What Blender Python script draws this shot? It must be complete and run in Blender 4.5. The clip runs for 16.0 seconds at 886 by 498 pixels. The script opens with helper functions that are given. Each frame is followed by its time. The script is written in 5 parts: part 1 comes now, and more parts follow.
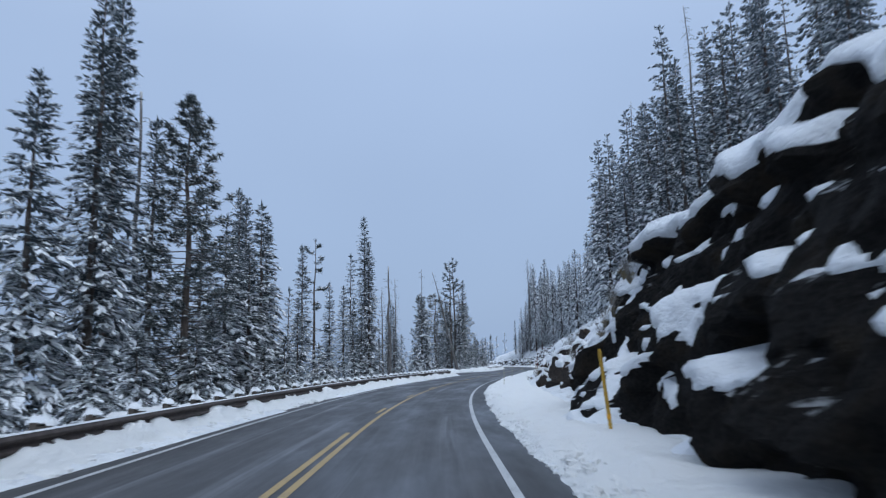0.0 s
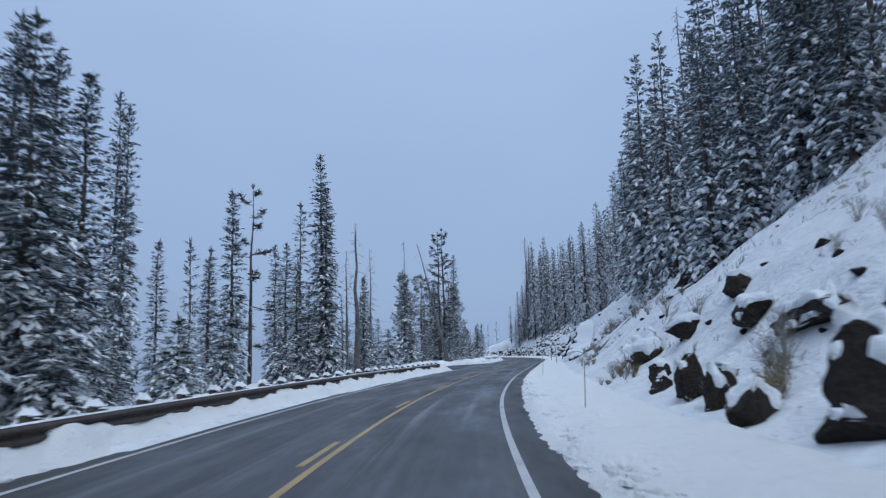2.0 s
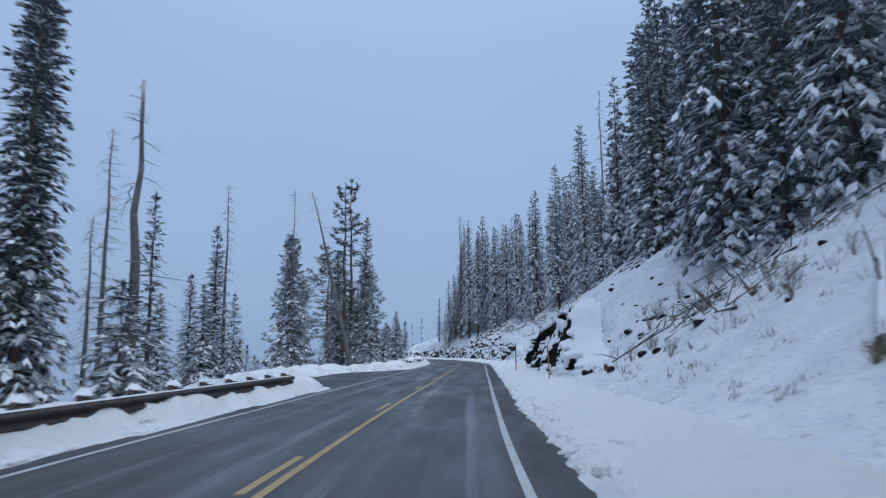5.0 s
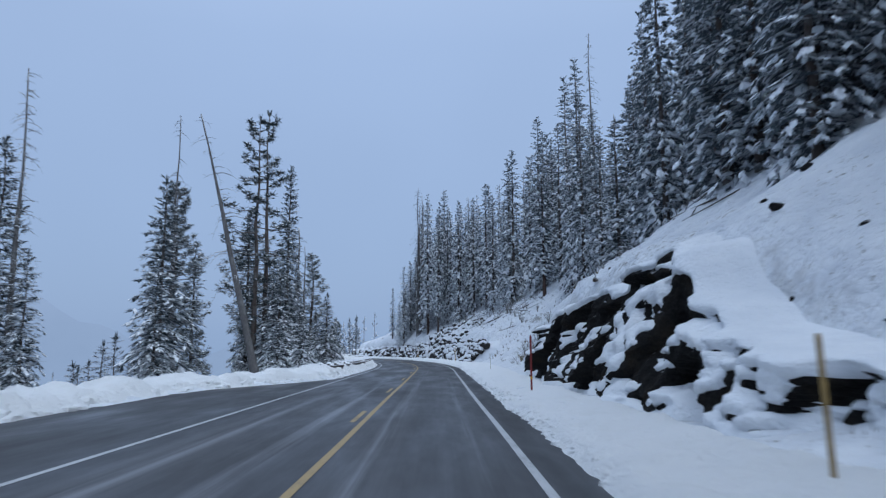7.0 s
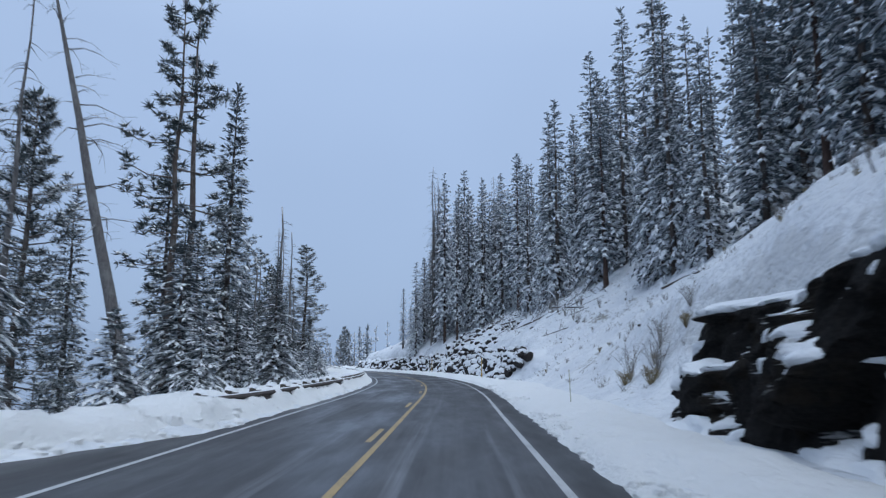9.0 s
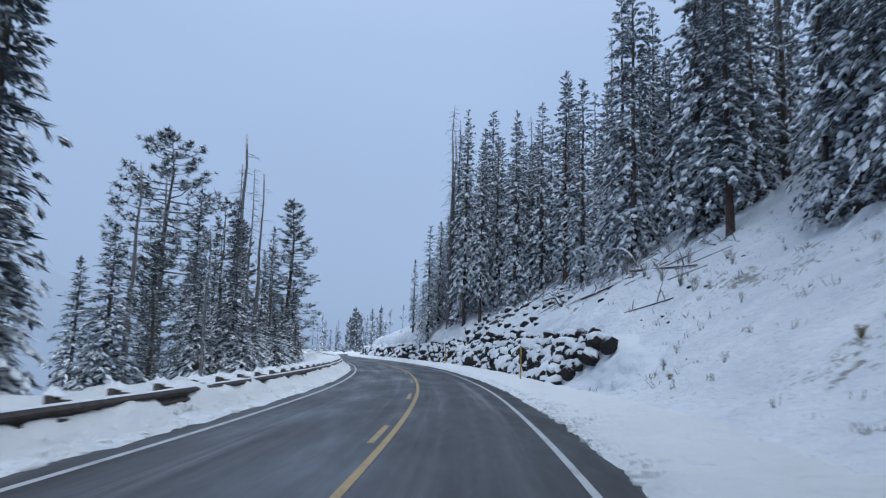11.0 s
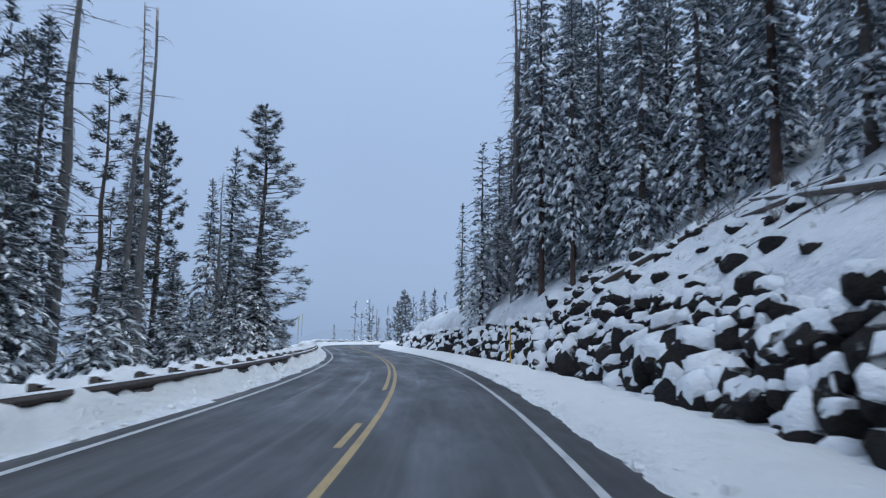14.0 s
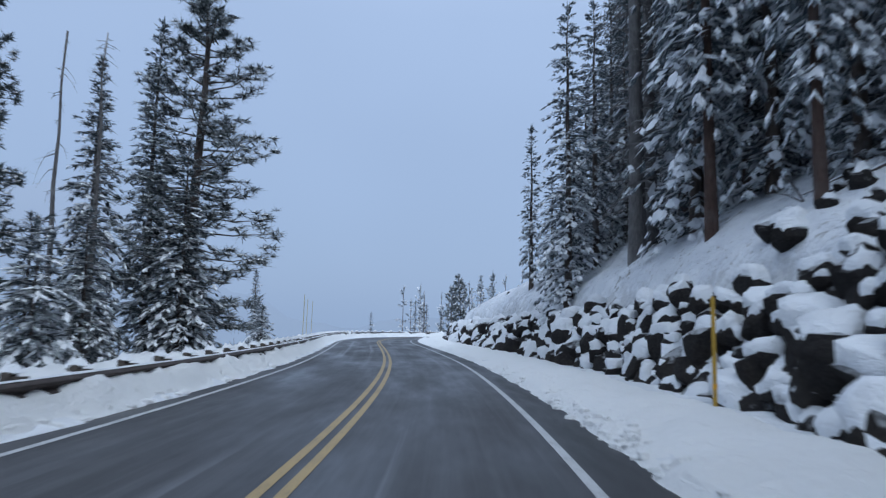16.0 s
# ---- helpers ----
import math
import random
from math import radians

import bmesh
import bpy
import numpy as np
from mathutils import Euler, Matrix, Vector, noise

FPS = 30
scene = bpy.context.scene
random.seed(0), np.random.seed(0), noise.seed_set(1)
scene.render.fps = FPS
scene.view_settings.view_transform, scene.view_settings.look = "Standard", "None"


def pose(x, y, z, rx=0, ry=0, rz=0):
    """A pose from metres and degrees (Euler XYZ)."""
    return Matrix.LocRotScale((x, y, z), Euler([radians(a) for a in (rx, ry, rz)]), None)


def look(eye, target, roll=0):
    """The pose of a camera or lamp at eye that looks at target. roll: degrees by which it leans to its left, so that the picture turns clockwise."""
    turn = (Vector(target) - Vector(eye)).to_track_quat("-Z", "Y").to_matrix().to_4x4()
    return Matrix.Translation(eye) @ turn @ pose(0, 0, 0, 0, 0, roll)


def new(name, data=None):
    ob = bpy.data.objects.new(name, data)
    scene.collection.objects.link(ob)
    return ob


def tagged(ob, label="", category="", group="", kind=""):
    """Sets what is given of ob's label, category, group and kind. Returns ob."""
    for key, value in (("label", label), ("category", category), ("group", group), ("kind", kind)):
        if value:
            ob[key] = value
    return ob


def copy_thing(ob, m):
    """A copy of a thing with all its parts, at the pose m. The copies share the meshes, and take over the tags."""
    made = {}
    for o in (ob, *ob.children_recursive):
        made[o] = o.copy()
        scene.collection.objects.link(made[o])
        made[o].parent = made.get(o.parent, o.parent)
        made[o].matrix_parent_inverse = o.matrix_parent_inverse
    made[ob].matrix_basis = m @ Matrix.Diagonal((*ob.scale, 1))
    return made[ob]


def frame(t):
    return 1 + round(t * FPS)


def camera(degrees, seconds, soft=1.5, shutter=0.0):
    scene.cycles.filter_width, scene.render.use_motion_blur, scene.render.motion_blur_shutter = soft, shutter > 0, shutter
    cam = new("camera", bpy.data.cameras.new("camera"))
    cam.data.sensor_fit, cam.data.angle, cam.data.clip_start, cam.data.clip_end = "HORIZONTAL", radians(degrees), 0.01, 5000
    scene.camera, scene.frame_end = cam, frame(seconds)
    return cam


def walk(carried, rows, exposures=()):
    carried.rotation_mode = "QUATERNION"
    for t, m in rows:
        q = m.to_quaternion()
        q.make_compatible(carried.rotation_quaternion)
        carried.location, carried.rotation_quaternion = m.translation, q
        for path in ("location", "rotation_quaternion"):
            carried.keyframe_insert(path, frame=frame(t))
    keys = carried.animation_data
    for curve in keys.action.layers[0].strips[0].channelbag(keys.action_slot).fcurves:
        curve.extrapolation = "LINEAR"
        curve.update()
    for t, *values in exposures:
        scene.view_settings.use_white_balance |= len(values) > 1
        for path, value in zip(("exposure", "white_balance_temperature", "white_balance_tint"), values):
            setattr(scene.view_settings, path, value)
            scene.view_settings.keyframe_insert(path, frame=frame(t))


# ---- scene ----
cam = camera(65.3, 16.0, soft=1.25, shutter=0.35)
UNIT = 1.156        # metres in one unit of the plan below
PATH = [
    (0, 6.576, 3.045, 1.59, 99.37, 1.33, 2.86),
    (0.5, 6.291, 9.065, 1.576, 99, 1.7, 3.2),
    (1, 6.017, 15.049, 1.569, 98.96, 1.34, 3.1),
    (1.5, 5.78, 20.968, 1.543, 98.72, 1.75, 2.82),
    (2, 5.534, 26.831, 1.536, 98.59, 1.67, 1.88),
    (2.5, 5.455, 32.554, 1.528, 98.4, 1.68, 0.5),
    (3, 5.492, 38.143, 1.521, 98.86, 1.66, -1.06),
    (3.5, 5.658, 43.678, 1.504, 99.21, 1.21, -1.84),
    (4, 5.991, 49.334, 1.481, 98.53, 0.61, -2.42),
    (6.5, 8.509, 79, 1.538, 98.51, 0.48, -7.48),
    (7, 9.148, 84.928, 1.552, 98.32, 0.27, -7.97),
    (7.5, 9.784, 90.764, 1.544, 97.79, 0.43, -8.34),
    (8, 10.43, 96.486, 1.537, 97.61, 0.11, -8.31),
    (8.5, 11.208, 102.058, 1.533, 98.12, -0.22, -8.43),
    (9, 12.017, 107.664, 1.55, 99.3, -0.02, -6.51),
    (11.5, 15.811, 136.481, 1.612, 97.8, -1.66, -4.63),
    (12, 16.571, 142.243, 1.601, 97.19, -1.01, -4.58),
    (12.5, 17.179, 147.943, 1.589, 96.58, -0.92, -4.4),
    (13, 17.587, 153.622, 1.58, 96.8, -1.09, -3.16),
    (13.5, 17.876, 159.282, 1.568, 96.63, -1.63, -1.02),
    (14, 18.048, 164.93, 1.557, 97.23, -1.07, 0.58),
    (14.5, 18.145, 170.641, 1.555, 97.09, -1.22, 1.56),
    (15, 18.109, 176.465, 1.539, 96.41, -1.79, 2.99),
    (15.5, 17.978, 182.362, 1.526, 96.03, -1.62, 4.24),
    (16, 17.753, 188.327, 1.515, 96.38, -0.98, 5.49),
]
walk(cam, [(t, pose(UNIT * x, UNIT * y, UNIT * z, rx, ry, rz)) for t, x, y, z, rx, ry, rz in PATH],
     exposures=[(0, 0.10, 6550, 10), (1.5, 0.0, 6350, 10), (2.5, 0.0, 6230, 10), (7.0, 0.0, 6260, 10), (8.0, 0.0, 6400, 10), (9.0, 0.14, 6500, 10), (12.0, 0.12, 6430, 10), (16, 0.10, 6430, 10)])

# ---- world and light: low overcast in falling snow ----
world = bpy.data.worlds.new("overcast_sky")
scene.world = world
world.use_nodes = True
wn, wl = world.node_tree.nodes, world.node_tree.links
wn.clear()
SUN_UP, SUN_TURN = radians(58), radians(150)
w_out = wn.new("ShaderNodeOutputWorld")
w_sky = wn.new("ShaderNodeTexSky")
w_sky.sky_type, w_sky.sun_disc = "NISHITA", False
w_sky.sun_elevation, w_sky.sun_rotation, w_sky.dust_density = SUN_UP, SUN_TURN, 4.0
w_bg_sky = wn.new("ShaderNodeBackground")
w_bg_sky.inputs["Strength"].default_value = 0.012
wl.new(w_sky.outputs["Color"], w_bg_sky.inputs["Color"])
w_co = wn.new("ShaderNodeTexCoord")
w_sep = wn.new("ShaderNodeSeparateXYZ")
wl.new(w_co.outputs["Generated"], w_sep.inputs[0])
w_ramp = wn.new("ShaderNodeValToRGB")
w_ramp.color_ramp.elements[0].position, w_ramp.color_ramp.elements[0].color = 0.0, (0.276, 0.384, 0.575, 1)
w_ramp.color_ramp.elements[1].position, w_ramp.color_ramp.elements[1].color = 1.0, (0.61, 0.74, 0.96, 1)
mid = w_ramp.color_ramp.elements.new(0.42)
mid.color = (0.339, 0.455, 0.667, 1)
wl.new(w_sep.outputs["Z"], w_ramp.inputs[0])
w_cloud = wn.new("ShaderNodeTexNoise")
w_cloud.inputs["Scale"].default_value, w_cloud.inputs["Detail"].default_value = 1.6, 3.0
wl.new(w_co.outputs["Generated"], w_cloud.inputs["Vector"])
w_soft = wn.new("ShaderNodeMapRange")
w_soft.inputs["From Min"].default_value, w_soft.inputs["From Max"].default_value = 0.3, 0.7
w_soft.inputs["To Min"].default_value, w_soft.inputs["To Max"].default_value = 0.95, 1.05
wl.new(w_cloud.outputs["Fac"], w_soft.inputs["Value"])
w_bg = wn.new("ShaderNodeBackground")
wl.new(w_ramp.outputs["Color"], w_bg.inputs["Color"])
wl.new(w_soft.outputs[0], w_bg.inputs["Strength"])
w_add = wn.new("ShaderNodeAddShader")
wl.new(w_bg.outputs[0], w_add.inputs[0])
wl.new(w_bg_sky.outputs[0], w_add.inputs[1])
wl.new(w_add.outputs[0], w_out.inputs["Surface"])

sun = new("sun", bpy.data.lights.new("sun", "SUN"))
sun.data.energy, sun.data.angle, sun.data.color = 1.15, radians(60), (0.78, 0.90, 1.0)
sun.matrix_world = look((50, 20, 150), (10, 100, 0))

# ---- materials ----
class Mat:
    """A principled material with a few node helpers."""

    def __init__(self, name, rough=0.8, metal=0.0):
        self.m = bpy.data.materials.new(name)
        self.m.use_nodes = True
        self.n, self.l = self.m.node_tree.nodes, self.m.node_tree.links
        self.b = self.n["Principled BSDF"]
        self.b.inputs["Roughness"].default_value = rough
        self.b.inputs["Metallic"].default_value = metal
        self.co = self.n.new("ShaderNodeTexCoord")
        self.geo = self.n.new("ShaderNodeNewGeometry")

    def noise(self, scale, detail=4.0, vec=None, rough=0.6):
        t = self.n.new("ShaderNodeTexNoise")
        t.inputs["Scale"].default_value, t.inputs["Detail"].default_value, t.inputs["Roughness"].default_value = scale, detail, rough
        self.l.new(vec or self.geo.outputs["Position"], t.inputs["Vector"])
        return t.outputs["Fac"]

    def stretch(self, sx, sy, sz, src=None):
        t = self.n.new("ShaderNodeMapping")
        t.inputs["Scale"].default_value = (sx, sy, sz)
        self.l.new(src or self.geo.outputs["Position"], t.inputs["Vector"])
        return t.outputs[0]

    def span(self, v, a, b, c=0.0, d=1.0):
        t = self.n.new("ShaderNodeMapRange")
        for k, x in zip(("From Min", "From Max", "To Min", "To Max"), (a, b, c, d)):
            t.inputs[k].default_value = x
        self.l.new(v, t.inputs["Value"])
        return t.outputs[0]

    def math(self, op, a, b=None):
        t = self.n.new("ShaderNodeMath")
        t.operation = op
        for i, v in enumerate((a, b)):
            if v is None:
                continue
            if isinstance(v, (int, float)):
                t.inputs[i].default_value = v
            else:
                self.l.new(v, t.inputs[i])
        return t.outputs[0]

    def mix(self, f, a, b):
        t = self.n.new("ShaderNodeMix")
        t.data_type = "RGBA"
        for i, v in ((0, f), (6, a), (7, b)):
            if isinstance(v, (int, float)):
                t.inputs[i].default_value = v
            elif isinstance(v, tuple):
                t.inputs[i].default_value = (*v, 1)
            else:
                self.l.new(v, t.inputs[i])
        return t.outputs[2]

    def up(self):
        t = self.n.new("ShaderNodeSeparateXYZ")
        self.l.new(self.geo.outputs["Normal"], t.inputs[0])
        return t.outputs["Z"]

    def random(self):
        return self.n.new("ShaderNodeObjectInfo").outputs["Random"]

    def color(self, v):
        if isinstance(v, tuple):
            self.b.inputs["Base Color"].default_value = (*v, 1)
        else:
            self.l.new(v, self.b.inputs["Base Color"])
        return self

    def rough(self, v):
        self.l.new(v, self.b.inputs["Roughness"])
        return self

    def bump(self, h, strength=0.4, dist=0.02):
        t = self.n.new("ShaderNodeBump")
        t.inputs["Strength"].default_value, t.inputs["Distance"].default_value = strength, dist
        self.l.new(h, t.inputs["Height"])
        self.l.new(t.outputs[0], self.b.inputs["Normal"])
        return self


SNOW_W, SNOW_G = (0.84, 0.86, 0.88), (0.70, 0.73, 0.77)


def snow_material():
    m = Mat("snow", 0.75)
    big, fine = m.noise(0.35, 3), m.noise(9.0, 5)
    m.color(m.mix(m.span(big, 0.35, 0.7), SNOW_W, SNOW_G))
    return m.bump(m.math("ADD", fine, m.math("MULTIPLY", m.noise(2.6, 5), 2.0)), 0.8, 0.09).m


def ground_material():
    """Snow with dry grass, earth and litter showing through."""
    m = Mat("snowy_ground", 0.8)
    patch = m.math("ADD", m.math("MULTIPLY", m.noise(0.22, 3), 0.55), m.math("MULTIPLY", m.noise(2.6, 6, rough=0.7), 0.45))
    speck = m.math("MULTIPLY", m.span(m.noise(3.6, 6, rough=0.8), 0.58, 0.64), m.span(m.noise(0.3, 2), 0.38, 0.56))
    bare = m.math("MAXIMUM", m.span(patch, 0.60, 0.635), speck)
    steep = m.span(m.math("ADD", m.up(), m.math("MULTIPLY", m.noise(1.3, 5), 0.5)), 0.62, 0.72, 1.0, 0.0)
    earth = m.mix(m.span(m.noise(6.0, 4), 0.35, 0.65), (0.10, 0.085, 0.06), (0.28, 0.25, 0.19))
    white = m.mix(m.span(m.noise(0.4, 3), 0.35, 0.7), SNOW_W, SNOW_G)
    m.color(m.mix(m.math("MAXIMUM", m.math("MULTIPLY", bare, 0.75), m.math("MULTIPLY", steep, 0.25)), white, earth))
    return m.bump(m.math("ADD", m.noise(4.0, 6, rough=0.65), m.math("MULTIPLY", m.noise(1.2, 3), 2.5)), 0.9, 0.2).m


def verge_material():
    """Ploughed snow, a little soiled by the road's grit."""
    m = Mat("ploughed_snow", 0.75)
    dirt = m.span(m.noise(1.1, 5), 0.52, 0.75)
    m.color(m.mix(m.math("MULTIPLY", dirt, 0.2), (0.87, 0.88, 0.88), (0.70, 0.70, 0.66)))
    return m.bump(m.math("ADD", m.noise(9.0, 7, rough=0.7), m.math("MULTIPLY", m.noise(3.2, 4), 1.4)), 1.0, 0.10).m


def rock_material(name, dark, light, moss, lo, hi, snow=1.0):
    """Dark volcanic rock; snow lies wherever the stone faces up."""
    m = Mat(name, 0.85)
    grain, broad = m.noise(14.0, 8, rough=0.7), m.noise(0.9, 4)
    stone = m.mix(m.span(grain, 0.35, 0.7), dark, light)
    stone = m.mix(m.span(broad, 0.5, 0.72, 0, 0.6), stone, moss)
    stone = m.mix(m.span(m.random(), 0, 1, 0, 0.35), stone, light)
    lie = m.math("ADD", m.up(), m.math("MULTIPLY", m.math("SUBTRACT", m.noise(2.4, 5), 0.5), 0.9))
    cover = m.math("MULTIPLY", m.span(lie, lo, hi), snow)
    m.color(m.mix(cover, stone, m.mix(broad, SNOW_W, SNOW_G)))
    m.b.inputs["Specular IOR Level"].default_value = 0.12
    return m.bump(m.math("ADD", m.noise(6.0, 9, rough=0.75), m.math("MULTIPLY", m.noise(1.8, 5), 1.5)), 1.0, 0.30).m


def asphalt_material():
    m = Mat("wet_asphalt", 0.5)
    uv = m.co.outputs["UV"]
    sep = m.n.new("ShaderNodeSeparateXYZ")
    m.l.new(uv, sep.inputs[0])
    streak = m.noise(1.0, 5, m.stretch(3.2, 0.045, 1, uv), 0.65)
    blot = m.noise(1.0, 4, m.stretch(0.7, 0.14, 1, uv))
    grit = m.noise(60.0, 3)
    base = m.mix(m.span(grit, 0.3, 0.7), (0.024, 0.025, 0.028), (0.054, 0.054, 0.057))
    base = m.mix(m.span(streak, 0.45, 0.75, 0, 0.5), base, (0.12, 0.122, 0.13))
    # dry snow dust left between and beside the wheel paths
    wave = m.math("ABSOLUTE", m.math("SUBTRACT", m.math("ABSOLUTE", m.math("ADD", m.math("ABSOLUTE", sep.outputs["X"]), -1.55)), 0.72))
    edge = m.span(wave, 0.30, 0.10)
    band = m.math("MULTIPLY", edge, m.span(m.noise(1.0, 4, m.stretch(2.0, 0.035, 1, uv)), 0.5, 0.66))
    base = m.mix(m.math("MULTIPLY", band, 0.34), base, (0.40, 0.42, 0.46))
    # darker wet shoulder outside the edge line
    base = m.mix(m.span(m.math("ABSOLUTE", sep.outputs["X"]), 3.05, 3.2, 0, 0.7), base, (0.026, 0.026, 0.027))
    m.color(base)
    m.rough(m.span(blot, 0.3, 0.7, 0.34, 0.72))
    return m.bump(m.noise(90.0, 3), 0.25, 0.004).m


def paint_material(name, col):
    m = Mat(name, 0.55)
    wear = m.span(m.math("ADD", m.math("MULTIPLY", m.noise(18.0, 5, rough=0.7), 0.6), m.math("MULTIPLY", m.noise(0.9, 3), 0.4)), 0.50, 0.66, 0, 0.7)
    m.color(m.mix(wear, col, (0.07, 0.07, 0.07)))
    return m.bump(m.noise(60.0, 3), 0.2, 0.003).m


def bark_material(name, a, b, snow=0.35, grey=0.4):
    m = Mat(name, 0.9)
    v = m.stretch(5, 5, 0.9)
    n = m.noise(3.0, 6, v, 0.7)
    lichen = m.span(m.noise(1.3, 4), 0.5, 0.7, 0, grey)
    wood = m.mix(lichen, m.mix(m.span(n, 0.35, 0.68), a, b), (0.26, 0.26, 0.25))
    lie = m.span(m.math("ADD", m.up(), m.math("MULTIPLY", m.noise(3.0, 4), 0.6)), 0.75, 1.0, 0, snow)
    m.color(m.mix(lie, wood, SNOW_W))
    return m.bump(n, 0.8, 0.03).m


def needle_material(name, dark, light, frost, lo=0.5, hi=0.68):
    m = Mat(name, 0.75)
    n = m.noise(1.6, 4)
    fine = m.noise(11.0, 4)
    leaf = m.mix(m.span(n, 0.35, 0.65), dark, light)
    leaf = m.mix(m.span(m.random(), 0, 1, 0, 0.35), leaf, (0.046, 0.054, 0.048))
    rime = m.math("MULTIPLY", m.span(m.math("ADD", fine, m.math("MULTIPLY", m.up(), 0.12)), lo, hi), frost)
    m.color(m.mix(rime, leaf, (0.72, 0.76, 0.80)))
    return m.m


def plain_material(name, a, b, scale, rough=0.6, metal=0.0, strength=0.3):
    m = Mat(name, rough, metal)
    n = m.noise(scale, 5)
    m.color(m.mix(m.span(n, 0.35, 0.65), a, b))
    return m.bump(n, strength, 0.01).m


M_SNOW, M_GROUND, M_VERGE = snow_material(), ground_material(), verge_material()
M_CLIFF = rock_material("dark_cliff_rock", (0.008, 0.008, 0.009), (0.034, 0.031, 0.029), (0.052, 0.038, 0.022), 0.84, 0.98, 0.75)
M_BOULDER = rock_material("wall_boulder", (0.018, 0.017, 0.018), (0.064, 0.058, 0.056), (0.072, 0.058, 0.044), 0.66, 0.84, 0.8)
M_CRAG = rock_material("brown_split_rock", (0.016, 0.014, 0.014), (0.085, 0.072, 0.064), (0.11, 0.066, 0.032), 0.76, 0.93, 0.85)
M_ROAD = asphalt_material()
M_WHITE, M_YELLOW = paint_material("white_road_paint", (0.46, 0.47, 0.48)), paint_material("yellow_road_paint", (0.38, 0.265, 0.11))
M_BARK = bark_material("grey_brown_bark", (0.050, 0.038, 0.032), (0.13, 0.10, 0.085))
M_RED_BARK = bark_material("reddish_bark", (0.040, 0.022, 0.017), (0.095, 0.056, 0.043), 0.3, 0.12)
M_DEAD = bark_material("weathered_dead_wood", (0.075, 0.070, 0.070), (0.17, 0.16, 0.155), 0.5)
M_NEEDLE = needle_material("fir_needles", (0.032, 0.048, 0.060), (0.068, 0.094, 0.104), 0.6, 0.49, 0.68)
M_PINE = needle_material("pine_needles", (0.032, 0.048, 0.056), (0.066, 0.088, 0.088), 0.5, 0.50, 0.70)
# rimed, and lifted and blued so the colour carries the forest's haze
M_WOOD_NEEDLE = needle_material("rimed_hazed_forest_needles", (0.048, 0.070, 0.092), (0.088, 0.118, 0.132), 0.9, 0.44, 0.62)
# palest needles: haze put into the colour, on top of rime
M_FROST_HAZE = needle_material("frosted_hazed_needles", (0.070, 0.090, 0.108), (0.11, 0.14, 0.16), 1.0, 0.40, 0.60)
M_RAIL = plain_material("rusted_rail_steel", (0.042, 0.031, 0.028), (0.085, 0.066, 0.058), 6.0, 0.7, 0.3)
M_POST = plain_material("weathered_timber", (0.045, 0.036, 0.030), (0.10, 0.085, 0.07), 9.0, 0.85)
M_STAKE = plain_material("weathered_stake_wood", (0.20, 0.13, 0.05), (0.32, 0.21, 0.07), 8.0, 0.8)
M_MARK_Y = plain_material("yellow_marker_plastic", (0.48, 0.29, 0.03), (0.38, 0.22, 0.03), 8.0, 0.5)
M_MARK_R = plain_material("red_marker_plastic", (0.26, 0.022, 0.018), (0.18, 0.02, 0.018), 8.0, 0.5)
M_MARK_G = plain_material("pale_marker_post", (0.46, 0.43, 0.28), (0.40, 0.38, 0.26), 8.0, 0.6)
M_REFLECT = plain_material("amber_reflector", (0.75, 0.40, 0.05), (0.70, 0.33, 0.04), 20.0, 0.15)
M_STRAW = plain_material("dry_straw", (0.13, 0.10, 0.05), (0.26, 0.21, 0.12), 4.0, 0.85)
M_TWIG = plain_material("bare_twig", (0.12, 0.105, 0.09), (0.30, 0.285, 0.27), 5.0, 0.85)

# ---- the road's line and the lie of the land ----
CENTRE = [(-60, 9.2), (-40, 7.2), (-20, 5.8), (0, 4.65), (12, 3.98), (24, 3.36), (36, 3.2), (48, 3.55), (60, 4.45), (72, 5.72), (84, 7.22), (96, 8.84), (108, 10.4),
          (120, 12.02), (132, 13.6), (144, 15.12), (156, 16.16), (168, 16.62), (180, 16.52), (192, 15.84), (204, 14.66), (216, 12.88), (228, 10.6), (240, 8.1), (250, 6.05), (260, 4.6), (270, 4.3), (279, 6.2), (287, 11.0), (293, 19.0), (296, 30.0), (297, 45.0), (297, 65.0)]


def smooth_line(points, step):
    """Catmull-Rom through the points, then resampled to even steps."""
    p = [Vector((x, y)) for y, x in points]
    dense = []
    for i in range(1, len(p) - 2):
        a, b, c, d = p[i - 1 : i + 3]
        for k in range(24):
            t = k / 24
            dense.append(0.5 * (2 * b + (c - a) * t + (2 * a - 5 * b + 4 * c - d) * t * t + (3 * b - a - 3 * c + d) * t**3))
    dense = np.array([v[:] for v in dense])
    for _ in range(60):
        dense[1:-1] = 0.25 * dense[:-2] + 0.5 * dense[1:-1] + 0.25 * dense[2:]
    run = np.concatenate([[0], np.cumsum(np.hypot(*np.diff(dense, axis=0).T))])
    s = np.arange(0, run[-1], step)
    return np.stack([np.interp(s, run, dense[:, 0]), np.interp(s, run, dense[:, 1])], 1), s


LINE, LINE_S = smooth_line(CENTRE, 0.25)
TANGENT = np.gradient(LINE, axis=0)
TANGENT /= np.hypot(*TANGENT.T)[:, None]
S_ZERO = LINE_S[np.argmin(np.abs(LINE[:, 1]) + (LINE[:, 0] > 20) * 999)]
LINE_S = LINE_S - S_ZERO          # s is 0 where y is 0
S_END = LINE_S[-1]


